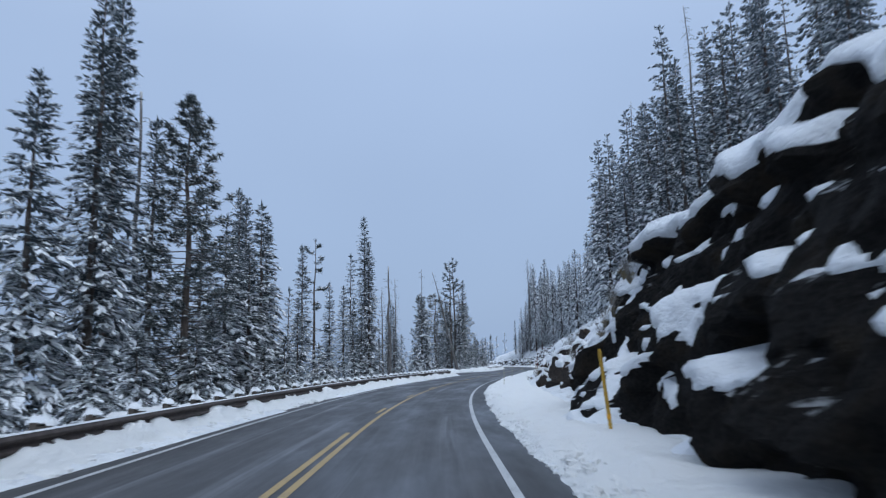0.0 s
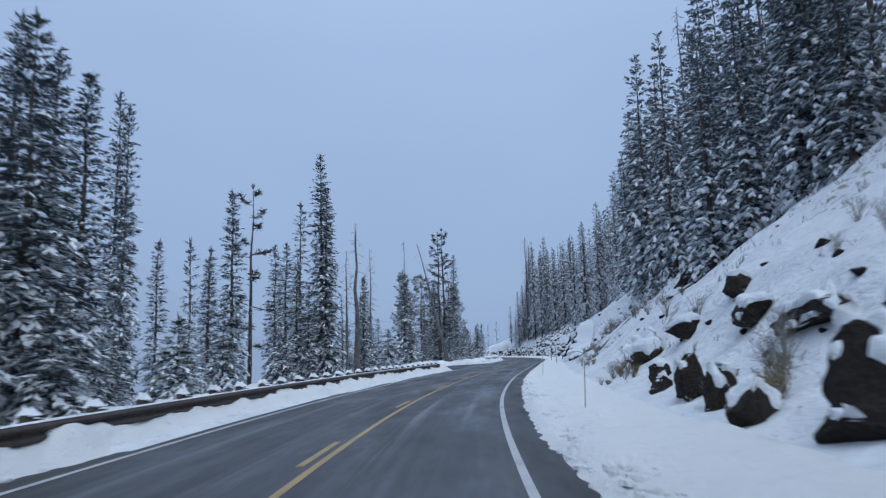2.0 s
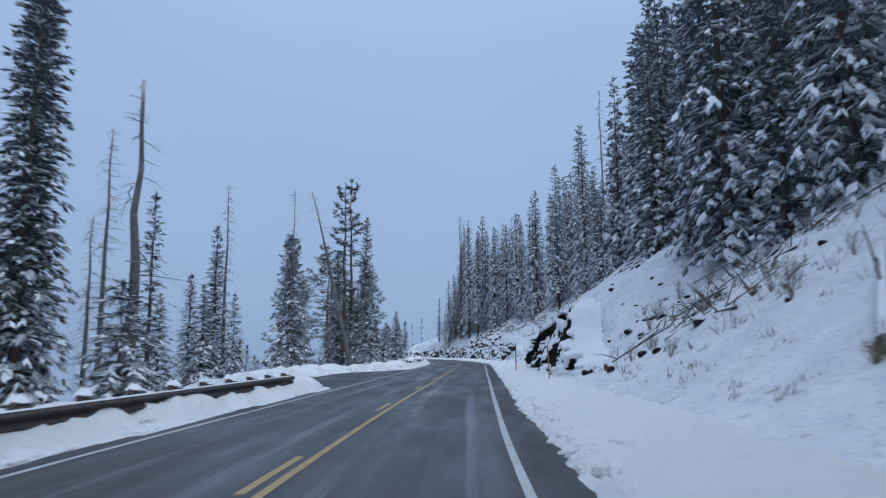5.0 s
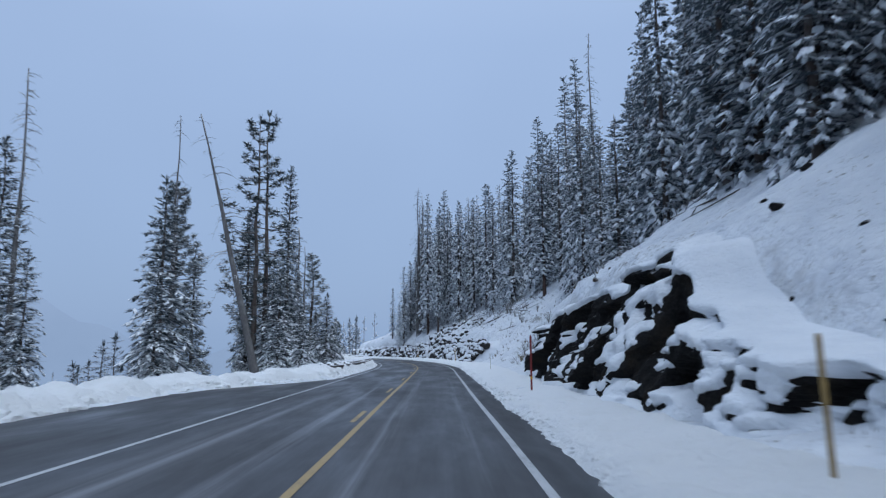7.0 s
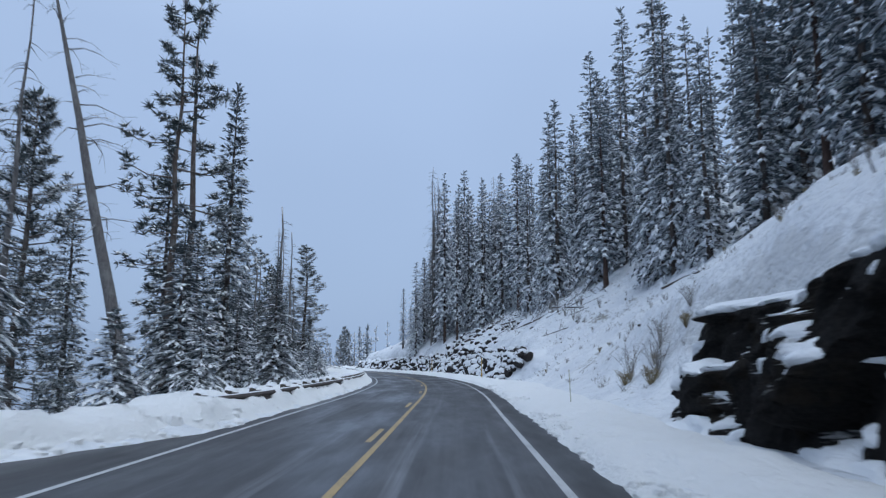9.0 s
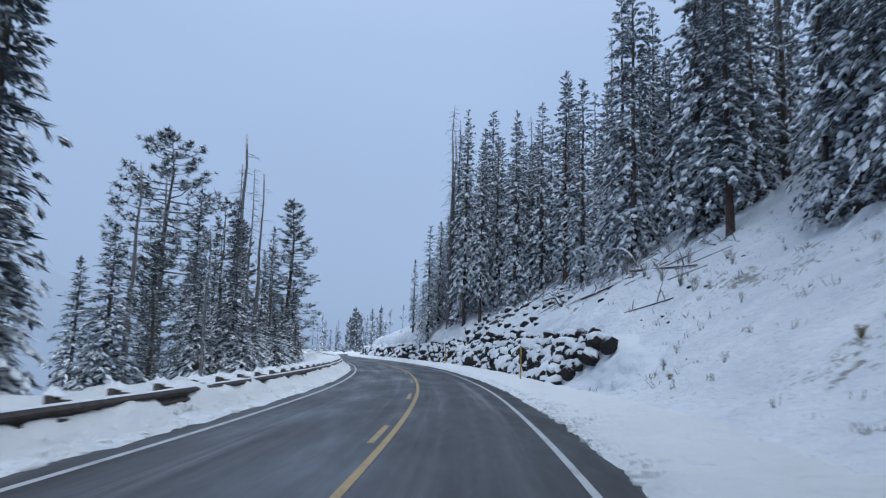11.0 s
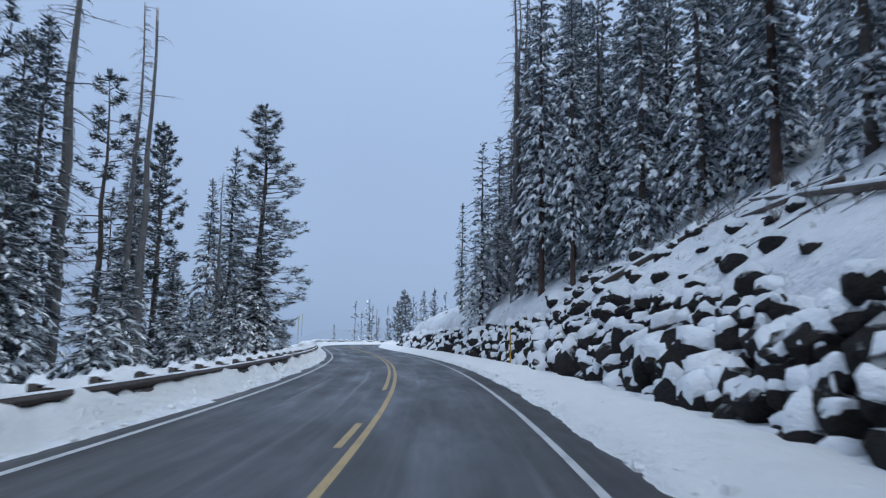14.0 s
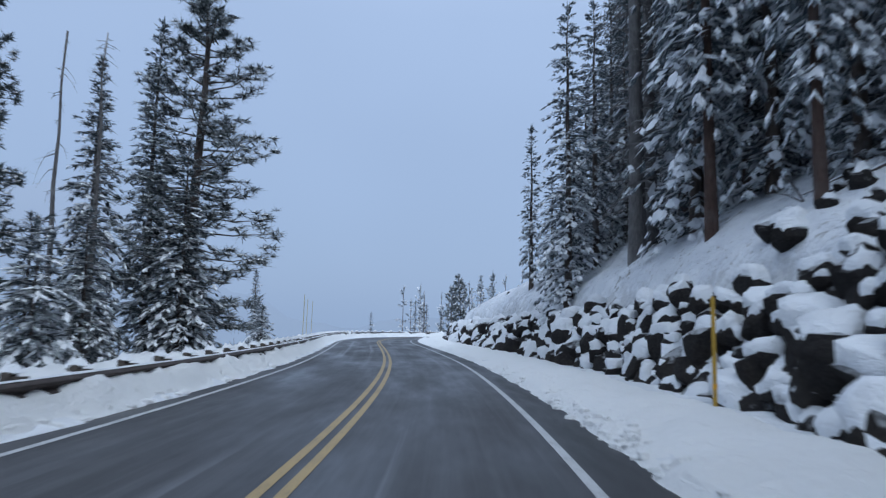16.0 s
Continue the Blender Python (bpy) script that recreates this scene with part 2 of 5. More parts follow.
def at(s, u):
    """Plan place u metres to the right of the centre line at s along it."""
    x, y = np.interp(s, LINE_S, LINE[:, 0]), np.interp(s, LINE_S, LINE[:, 1])
    tx, ty = np.interp(s, LINE_S, TANGENT[:, 0]), np.interp(s, LINE_S, TANGENT[:, 1])
    return x + ty * u, y - tx * u


def road_coords(x, y):
    """s and u of the plan places x, y (arrays)."""
    x, y = np.atleast_1d(np.asarray(x, float)), np.atleast_1d(np.asarray(y, float))
    s, u = np.zeros(len(x)), np.zeros(len(x))
    coarse = LINE[::4]
    for k in range(0, len(x), 4000):
        dx, dy = x[k : k + 4000, None] - coarse[:, 0], y[k : k + 4000, None] - coarse[:, 1]
        i = np.argmin(dx * dx + dy * dy, axis=1) * 4
        ex, ey = x[k : k + 4000] - LINE[i, 0], y[k : k + 4000] - LINE[i, 1]
        along = ex * TANGENT[i, 0] + ey * TANGENT[i, 1]
        s[k : k + 4000] = LINE_S[i] + along
        side = ex * TANGENT[i, 1] - ey * TANGENT[i, 0]
        u[k : k + 4000] = np.where(np.abs(along) < 2.0, side, np.sign(side) * np.hypot(ex, ey))
    return s, u


def ease(v, a, b):
    t = np.clip((v - a) / (b - a), 0, 1)
    return t * t * (3 - 2 * t)


def ripple(x, y, size, seed=0):
    """Smooth value noise in -1..1, as a sum of turned sines."""
    r = random.Random(seed)
    out = 0
    for k in range(6):
        a, p, f = r.uniform(0, 6.28), r.uniform(0, 6.28), (0.6 + 0.35 * k) / size
        out = out + np.sin((x * math.cos(a) + y * math.sin(a)) * f * 6.28 + p + 1.3 * np.sin(y * f * 2.1 + p)) / (1 + 0.5 * k)
    return out / 2.6


def jag(s, size, seed):
    """Uneven value noise along the road in -1..1, without a beat."""
    k = np.random.RandomState(seed).uniform(-1, 1, 4096)
    t = (np.asarray(s, float) + 100) / size
    i = np.floor(t).astype(int) % 4095
    f = t - np.floor(t)
    return k[i] + (k[i + 1] - k[i]) * f * f * (3 - 2 * f)


def rough(x, y, size, seed=0, octaves=4, gain=0.55):
    """Fractal value noise in about -1..1, without a beat."""
    table = np.random.RandomState(seed).uniform(-1, 1, (256, 256))
    x, y = np.broadcast_arrays(np.asarray(x, float), np.asarray(y, float))
    out, amp, total = 0.0, 1.0, 0.0
    for k in range(octaves):
        a, b = x * 2**k / size + 31.7 * k + 500, y * 2**k / size + 17.3 * k + 500
        i, j = np.floor(a).astype(int), np.floor(b).astype(int)
        f, g = a - i, b - j
        f, g = f * f * (3 - 2 * f), g * g * (3 - 2 * g)
        i0, i1, j0, j1 = i % 256, (i + 1) % 256, j % 256, (j + 1) % 256
        out = out + amp * ((table[i0, j0] * (1 - f) + table[i1, j0] * f) * (1 - g) + (table[i0, j1] * (1 - f) + table[i1, j1] * f) * g)
        total, amp = total + amp, amp * gain
    return 1.6 * out / total


def cut_height(s):
    """How high the rock cut stands at the foot of the bank."""
    return (3.6 * ease(s, -40, -20) * (1 - ease(s, 17, 30)) + 1.0 * ease(s, 30, 38) * (1 - ease(s, 52, 60)) + 0.25 * ease(s, 55, 62) * (1 - ease(s, 90, 100))
            + 3.3 * ease(s, 89, 105) * (1 - ease(s, 119, 150)) + 0.3 * ease(s, 116, 122) * (1 - ease(s, 158, 166)) + 2.4 * ease(s, 156, 170) * (1 - ease(s, 268, 290)))


def bank_slope(s):
    return 0.40 + 0.18 * ease(s, 20, 40) + 0.10 * ease(s, 90, 125) + 0.22 * ease(s, 38, 56) * (1 - ease(s, 84, 97)) - 0.36 * ease(s, 238, 262)


def bank_foot(s):
    return 7.0 + 0.35 * ripple(s, 0 * s, 14, 8) - 1.5 * (1 - ease(s, 20, 33))


def drifted(s):
    """1 where the bank runs out in a soft drift, 0 where rock or wall stands at its foot."""
    return ease(s, 25, 32) * (1 - ease(s, 92, 100)) + ease(s, 124, 131) * (1 - ease(s, 152, 159))


def left_edge(s):
    """Left edge of the cleared surface; it widens at the pull-out."""
    return -3.75 - 4.1 * ease(s, 90.5, 97) * (1 - ease(s, 111, 126))


def land(s, u):
    """Height of the snow surface."""
    s, u = np.asarray(s, float), np.asarray(u, float)
    lumps = 0.22 * ripple(s, u, 9, 3) + 0.34 * rough(s, u, 3.2, 5, 4, 0.6)
    foot = bank_foot(s)
    right = 0.02 + 0.12 * ease(u, 3.6, 5.0) + cut_height(s) * ease(u, foot + 1.0 - 0.6 * ease(s, 150, 160), foot + 3.0 - 0.8 * ease(s, 150, 160)) + bank_slope(s) * ((1 - drifted(s)) * np.maximum(u - foot - 0.5, 0) + drifted(s) * (np.hypot(np.maximum(u - 5.0, 0), 2.5) - 2.5)) * (1 - 0.18 * ease(u, 20, 60))
    right = right + lumps * ease(u, foot, foot + 3) * (1 + 0.5 * ease(u, 10, 20)) + 0.05 * ripple(s, u, 1.7, 9) * ease(u, 4.2, 5.5)
    le = left_edge(s)
    d = le - u
    left = 0.02 + 0.2 * ease(d, 0, 0.8) - 0.40 * np.maximum(d - 3.2, 0) - 0.45 * np.maximum(d - 13, 0)
    left = left + (0.9 * lumps) * ease(d, 1.0, 6)
    z = np.where(u > 0, right, np.maximum(left, -130 + 3 * ripple(s, u, 60, 4)))
    flat = (u < 3.75) & (u > le)
    return np.where(flat, -0.14, z)


def land_xy(x, y):
    s, u = road_coords(x, y)
    return land(s, u)


# ---- mesh helpers ----
def mesh_of(name, verts, faces, material, smooth=False):
    me = bpy.data.meshes.new(name)
    me.from_pydata([tuple(v) for v in verts] if not isinstance(verts, np.ndarray) else verts.tolist(), [], faces)
    me.materials.append(material)
    if smooth:
        me.polygons.foreach_set("use_smooth", [True] * len(me.polygons))
    me.update()
    return me


def part(name, geo, material, parent, label="", smooth=False):
    """One mesh object from (verts, faces) under a thing or a part."""
    ob = new(name, mesh_of(name, geo[0], geo[1], material, smooth))
    ob.parent = parent
    return tagged(ob, label=label)


def thing(name, label, category, group="", kind=""):
    return tagged(new(name), label, category, group, kind)


def grid_faces(rows, cols, flip=False):
    f = []
    for i in range(rows - 1):
        for j in range(cols - 1):
            a = i * cols + j
            q = (a, a + 1, a + cols + 1, a + cols)
            f.append(q[::-1] if flip else q)
    return f


def sheet(name, s_vals, u_fn, z_fn, material, flip=True, smooth=True, uv=False):
    """A strip along the road: u_fn(s) gives the row of offsets, z_fn(s, u) the heights."""
    verts, uvs, cols = [], [], 0
    for s in s_vals:
        u = np.asarray(u_fn(s), float)
        cols = len(u)
        x, y = at(s, u)
        z = z_fn(np.full(cols, s), u)
        verts += list(zip(x.tolist(), y.tolist(), np.broadcast_to(z, (cols,)).tolist()))
        uvs += [(a, s) for a in u.tolist()]
    me = mesh_of(name, verts, grid_faces(len(s_vals), cols, flip), material, smooth)
    if uv:
        layer = me.uv_layers.new(name="along")
        for lp in me.loops:
            layer.data[lp.index].uv = uvs[lp.vertex_index]
    return me


# ---- ground: one sheet out to the horizon ----
def ground():
    near_x, near_y = np.concatenate([np.arange(-14, 6, 0.9), np.arange(6, 36, 0.42), np.arange(36, 44, 1.0)]), np.arange(-16, 305, 0.6)
    far = np.array([6, 14, 26, 44, 75, 130, 240, 480, 1000, 2400.0])
    xs = np.concatenate([(near_x[0] - far)[::-1], near_x, near_x[-1] + far])
    ys = np.concatenate([(near_y[0] - far)[::-1], near_y, near_y[-1] + far])
    X, Y = np.meshgrid(xs, ys)
    z = land_xy(X.ravel(), Y.ravel())
    z = np.clip(z, -134, 60)
    me = mesh_of("ground", np.stack([X.ravel(), Y.ravel(), z], 1), grid_faces(len(ys), len(xs)), M_GROUND, True)
    tagged(new("ground", me), "snow-covered mountainside falling away beside the road", "ground", kind="structure")


ground()

ROAD_S = np.arange(-40, S_END - 3, 1.0)
tagged(new("road", sheet("road", ROAD_S, lambda s: np.linspace(float(left_edge(s)) - 0.9, 4.9, 13), lambda s, u: 0 * u, M_ROAD, uv=True)),
       "wet two-lane asphalt road with dry snow streaks", "road", kind="structure")


def verge(name, side):
    """The ploughed snow edge, fine enough for its ragged rim."""
    s_vals = np.arange(-12, S_END - 6, 0.2)

    def u_row(s):
        rag = 0.05 * jag(s, 0.3, 21 + side) + 0.05 * jag(s, 0.9, 22 + side) + 0.05 * jag(s, 3.3, 23 + side) + 0.06 * jag(s, 13.0, 24 + side)
        if side > 0:
            return float(3.62 + rag) + np.array([0, 0.05, 0.12, 0.22, 0.36, 0.52, 0.72, 0.95, 1.2, 1.5, 1.9, 2.4, 3.0])
        return float(left_edge(s) + rag) - np.array([0, 0.05, 0.12, 0.22, 0.36, 0.52, 0.7, 0.9, 1.2, 1.6, 2.2, 3.0])

    def z_row(s, u):
        d = np.abs(u - u[0])
        if side > 0:
            h = 0.14 * ease(d, 0, 0.3) + (0.15 * rough(s, u, 0.8, 31, 3, 0.65) + 0.05 * rough(s, u, 3.1, 32, 2)) * ease(d, 0.03, 0.4) * (1 - 0.6 * ease(d, 1.2, 2.6))
        else:
            h = (0.27 + 0.13 * ease(s, 120, 130) + 0.07 * ripple(s, u, 2.1, 33)) * ease(d, 0, 0.75) + (0.13 + 0.10 * ease(s, 96, 101) * (1 - ease(s, 126, 132))) * rough(s, u, 0.9, 34, 3, 0.65) * ease(d, 0.03, 0.4)
        z = np.maximum(land(s, u), -0.02) * ease(d, 0.0, 1.2) + h - 0.02
        z[0] = -0.02
        z[-1] = land(s, u)[-1] - 0.25
        return z

    return tagged(new(name, sheet(name, s_vals, u_row, z_row, M_VERGE)), "ploughed snow lying along the road's edge", "snow verge", kind="structure")


verge("snow_verge_right", 1)
verge("snow_verge_left", -1)


def snow_clods():
    """Lumps thrown up by the plough along both edges of the road."""
    r = random.Random(77)
    verts, faces = [], []
    for k in range(5200):
        side = r.choice((1, 1, -1))
        s = r.uniform(-4, 215)
        wide = 1.0 if side > 0 else 1.0 + 0.9 * float(ease(s, 88, 95) * (1 - ease(s, 124, 130)))
        d = abs(r.gauss(0.25, 0.45)) * wide
        u = 3.7 + d if side > 0 else float(left_edge(s)) - 0.1 - d
        size = r.choice((0.04, 0.05, 0.07, 0.09, 0.12)) * (1.0 if side > 0 else 1.2 * wide)
        x, y = at(s, u)
        z = 0.12 * float(ease(d, 0, 0.3)) if side > 0 else (0.24 + 0.13 * float(ease(s, 120, 130))) * float(ease(d, 0, 0.75))
        n, turn = len(verts), r.uniform(0, 6.28)
        for ring, rad, up in ((6, 1.0, -0.5), (6, 0.8, 0.35)):
            for i in range(ring):
                a, q = turn + i * 1.0472, rad * size * r.uniform(0.75, 1.2)
                verts.append((float(x) + q * math.cos(a), float(y) + q * math.sin(a), z + up * size * r.uniform(0.8, 1.2)))
        verts.append((float(x), float(y), z + 0.62 * size))
        for i in range(6):
            j = (i + 1) % 6
            faces += [(n + i, n + j, n + 6 + j, n + 6 + i), (n + 6 + i, n + 6 + j, n + 12)]
    tagged(new("snow_clods", mesh_of("snow_clods", verts, faces, M_VERGE)), "loose clods of ploughed snow along the road's edges", "snow", kind="stuff")


snow_clods()


def stripe(name, u0, u1, s0, s1, material, label, wobble=0.0):
    s_vals = np.arange(s0, s1 + 0.01, min(1.0, (s1 - s0) / 4))
    me = sheet(name, s_vals, lambda s: np.array([u0, (u0 + u1) / 2, u1]) + wobble * float(ripple(np.array(s), 0, 30, 41)), lambda s, u: 0.005 + 0 * u, material)
    return tagged(new(name, me), label, "road marking", kind="structure")


stripe("edge_line_right", 2.94, 3.06, -40, S_END - 8, M_WHITE, "worn white painted edge line", 0.04)
stripe("edge_line_left", -3.44, -3.32, -40, S_END - 8, M_WHITE, "thin worn white painted edge line", 0.04)
stripe("solid_centre_line", 0.07, 0.19, -40, S_END - 8, M_YELLOW, "worn solid yellow centre line")
for k in range(15):
    s0 = 26.4 + 10.66 * k
    tagged(stripe("centre_dash", -0.17, -0.05, s0, s0 + 2.75, M_YELLOW, "short yellow centre dash"), group="yellow centre dashes")
stripe("centre_dash_long", -0.17, -0.05, -30, 20.4, M_YELLOW, "worn solid yellow centre line")
stripe("second_centre_line", -0.17, -0.05, 186, S_END - 8, M_YELLOW, "worn second solid yellow centre line")

# ---- trees ----
class Geo:
    def __init__(self):
        self.v, self.f = [], []

    def kite(self, p, d, side, l, w, fold=0.0):
        """A pointed needle spray from p along d."""
        n = len(self.v)
        m = p + d * (l * 0.42)
        lift = Vector((0, 0, fold * w))
        self.v += [p, m + side * w + lift, p + d * l, m - side * w + lift]
        self.f += [(n, n + 1, n + 2), (n, n + 2, n + 3)]

    def sliver(self, p, d, side, l, w):
        """One thin needle twig."""
        n = len(self.v)
        self.v += [p + side * w, p - side * w, p + d * l]
        self.f.append((n, n + 1, n + 2))

    def lump(self, c, d, side, l, w, h, r):
        """A pillow of snow, longest along d."""
        n = len(self.v)
        for k in range(6):
            a = k * 1.0472 + r.uniform(-0.25, 0.25)
            q = r.uniform(0.75, 1.15)
            self.v.append(c + d * (l * math.cos(a) * q) + side * (w * math.sin(a) * q) - Vector((0, 0, h * 0.4)))
        self.v.append(c + d * (l * r.uniform(-0.2, 0.2)) + Vector((0, 0, h)))
        self.f += [(n + k, n + (k + 1) % 6, n + 6) for k in range(6)]

    def tube(self, pts, radii, sides=6):
        n0 = len(self.v)
        for i, (p, rad) in enumerate(zip(pts, radii)):
            d = (pts[min(i + 1, len(pts) - 1)] - pts[max(i - 1, 0)]).normalized()
            a = d.orthogonal().normalized()
            b = d.cross(a)
            for k in range(sides):
                t = 6.2832 * k / sides
                self.v.append(p + (a * math.cos(t) + b * math.sin(t)) * rad)
        for i in range(len(pts) - 1):
            for k in range(sides):
                q, w = n0 + i * sides + k, n0 + i * sides + (k + 1) % sides
                self.f.append((q, w, w + sides, q + sides))
        self.f.append(tuple(n0 + (len(pts) - 1) * sides + k for k in range(sides)))

    @property
    def geo(self):
        return self.v, self.f


def trunk_geo(g, height, rad, r, wob=0.12, bend=0.0, rings=9, top=0.02):
    pts, rads = [], []
    for k in range(rings):
        t = k / (rings - 1)
        pts.append(Vector((r.uniform(-wob, wob) * t + bend * t * t, r.uniform(-wob, wob) * t, -0.6 + t * (height + 0.6))))
        rads.append(max(top, rad * (1.25 if k == 0 else 1) * (1 - t) ** 0.8))
    g.tube(pts, rads, 8)
    return pts


def spine(pts, z):
    for a, b in zip(pts, pts[1:]):
        if b.z >= z:
            return a.lerp(b, (z - a.z) / max(b.z - a.z, 1e-6))
    return pts[-1].copy()


def fir_geo(seed, height, width, low, tiers, boughs, sprays, snow, shape=0.75, ragged=0.3, stout=1.0, lift=0.0, bare=0.0, sag=1.0, leaf=0.30):
    """A spire-shaped fir: trunk, drooping fans of needles in tiers, and the snow that lies on some of the boughs."""
    r = random.Random(seed)
    trunk, crown, load = Geo(), Geo(), Geo()
    pts = trunk_geo(trunk, height, 0.010 * height + 0.04, r, 0.08)
    gap, z = (height - low) / tiers, low
    while z < height - 0.1:
        t = (z - low) / (height - low)
        belly = 0.72 + 2.2 * t if t < 0.13 else 1.0
        reach = width * belly * (1 - t) ** shape + 0.16 + 0.012 * width * (1 - t)
        reach *= 1 + 0.16 * math.sin(z * 2.3 + seed) * ragged
        turn = r.uniform(0, 6.28)
        count = max(4, round(boughs * (0.55 + 0.45 * (1 - t))))
        for k in range(count):
            if r.random() < bare + ragged * 0.18:
                continue
            a = turn + 6.2832 * (k + r.uniform(-0.3, 0.3)) / count
            d = Vector((math.cos(a), math.sin(a), 0))
            side = Vector((-d.y, d.x, 0))
            L = reach * r.uniform(1 - ragged, 1 + ragged * 0.4)
            rise = (0.10 + lift + 0.9 * t ** 3) * r.uniform(0.5, 1.4)
            droop = r.uniform(0.5, 1.0) * sag * (1 - 0.7 * t)
            base = spine(pts, z + r.uniform(-0.5, 0.5) * gap)
            place = lambda q: base + d * (L * q) + Vector((0, 0, L * (rise * q - droop * q * q)))
            laden = r.random() < snow * (1.1 - 0.85 * t ** 1.5)
            for i in range(sprays):
                q = 0.12 + 0.86 * (i + r.random()) / sprays
                p, fall = place(q), rise - 2 * droop * q
                l = (leaf * L + 0.20) * (1.2 - 0.45 * q) * r.uniform(0.75, 1.25)
                for sgn in (-1, 1):
                    v = (d * r.uniform(0.5, 1.0) + side * sgn * r.uniform(0.25, 1.0) + Vector((0, 0, 0.7 * fall + r.uniform(-0.3, 0.1)))).normalized()
                    across = (v.cross(Vector((0, 0, 1))).normalized() + Vector((0, 0, r.uniform(-0.45, 0.45)))).normalized()
                    w = l * r.uniform(0.13, 0.20) * stout
                    crown.kite(p, v, across, l, w, r.uniform(-0.5, 0.1))
                    crown.sliver(p + v * (0.35 * l), (v + across * r.choice((-0.7, 0.7))).normalized(), across, l * 0.6, w * 0.45)
                    if laden and r.random() < 0.85 or r.random() < 0.12 * snow:
                        load.kite(p + v * (0.10 * l) + d * 0.05 + Vector((0, 0, 0.03 + 0.3 * w)), v, across, l * r.uniform(0.75, 1.0), w * r.uniform(0.8, 1.25), r.uniform(-0.5, 0.1))
                v = (d * r.uniform(0.1, 0.7) + side * r.uniform(-0.6, 0.6) + Vector((0, 0, -r.uniform(0.5, 1.0)))).normalized()
                crown.kite(p, v, side, l * r.uniform(0.5, 0.8), l * 0.10 * stout)
                if laden and i and r.random() < 0.55:
                    c = L * r.uniform(0.07, 0.13) + 0.06
                    load.lump(p + Vector((0, 0, 0.04)) + side * r.uniform(-0.15, 0.15) * L, (d + Vector((0, 0, fall))).normalized(), side, c, c * r.uniform(0.5, 0.9), 0.05 + 0.12 * c, r)
        z += gap * r.uniform(0.8, 1.2) * (1 - 0.25 * t)
    for k in range(5):
        a = k * 1.257
        crown.kite(Vector((pts[-1].x, pts[-1].y, height - 0.5)), Vector((0.14 * math.cos(a), 0.14 * math.sin(a), 1)).normalized(), Vector((-math.sin(a), math.cos(a), 0)), r.uniform(0.5, 0.95), 0.08)
    return trunk, crown, load


def pine_geo(seed, height, width, low, branches, tufts, snow, round_top=2.4, droop=0.12):
    """An open-crowned pine: bare lower trunk, long limbs in ragged layers, needle pads towards their ends."""
    r = random.Random(seed)
    trunk, crown, load = Geo(), Geo(), Geo()
    pts = trunk_geo(trunk, height, 0.010 * height + 0.06, r, 0.25)
    for b in range(branches):
        t = (b + r.uniform(0, 1)) / branches
        z = low + (height - 0.3 - low) * t
        reach = (width * (0.6 + 0.4 * min(1, 4 * t)) * (1 - t ** round_top) ** 0.7 + 0.3) * r.choice((0.5, 0.75, 0.95, 1.05, 1.15))
        a = b * 2.4 + r.uniform(-0.7, 0.7)
        d, base = Vector((math.cos(a), math.sin(a), 0)), spine(pts, z)
        side = Vector((-d.y, d.x, 0))
        up = r.uniform(0.0, 0.35) + 0.5 * t
        place = lambda q: base + d * (reach * q) + Vector((0, 0, reach * (up * q * q - (droop + 0.25 * (1 - t)) * q)))
        trunk.tube([place(0), place(0.5), place(1.0)], [0.02 + 0.014 * reach, 0.016 + 0.006 * reach, 0.008], 4)
        for k in range(max(3, round(tufts * (0.5 + 0.5 * reach / width)))):
            q = 0.25 + 0.78 * r.random() ** 0.6
            c = place(q) + side * (r.uniform(-1, 1) * 0.30 * reach * (1.1 - 0.5 * q)) + Vector((0, 0, r.uniform(-0.06, 0.16) * reach))
            size = r.uniform(0.30, 0.52)
            for i in range(16):
                v = (d * r.gauss(0.35, 0.7) + side * r.gauss(0, 0.8) + Vector((0, 0, r.gauss(0.25, 0.4)))).normalized()
                crown.sliver(c + v * (0.25 * size * r.random()), v, v.orthogonal().normalized(), size * r.uniform(0.5, 1.0), size * 0.075)
            if r.random() < snow:
                load.lump(c + Vector((0, 0, size * 0.22)), d, side, size * r.uniform(0.35, 0.6), size * r.uniform(0.25, 0.45), 0.07, r)
    for k in range(6):
        v = Vector((r.uniform(-0.4, 0.4), r.uniform(-0.4, 0.4), 1)).normalized()
        crown.kite(pts[-1] - Vector((0, 0, 0.3)), v, v.orthogonal().normalized(), 0.55, 0.10)
    return trunk, crown, load


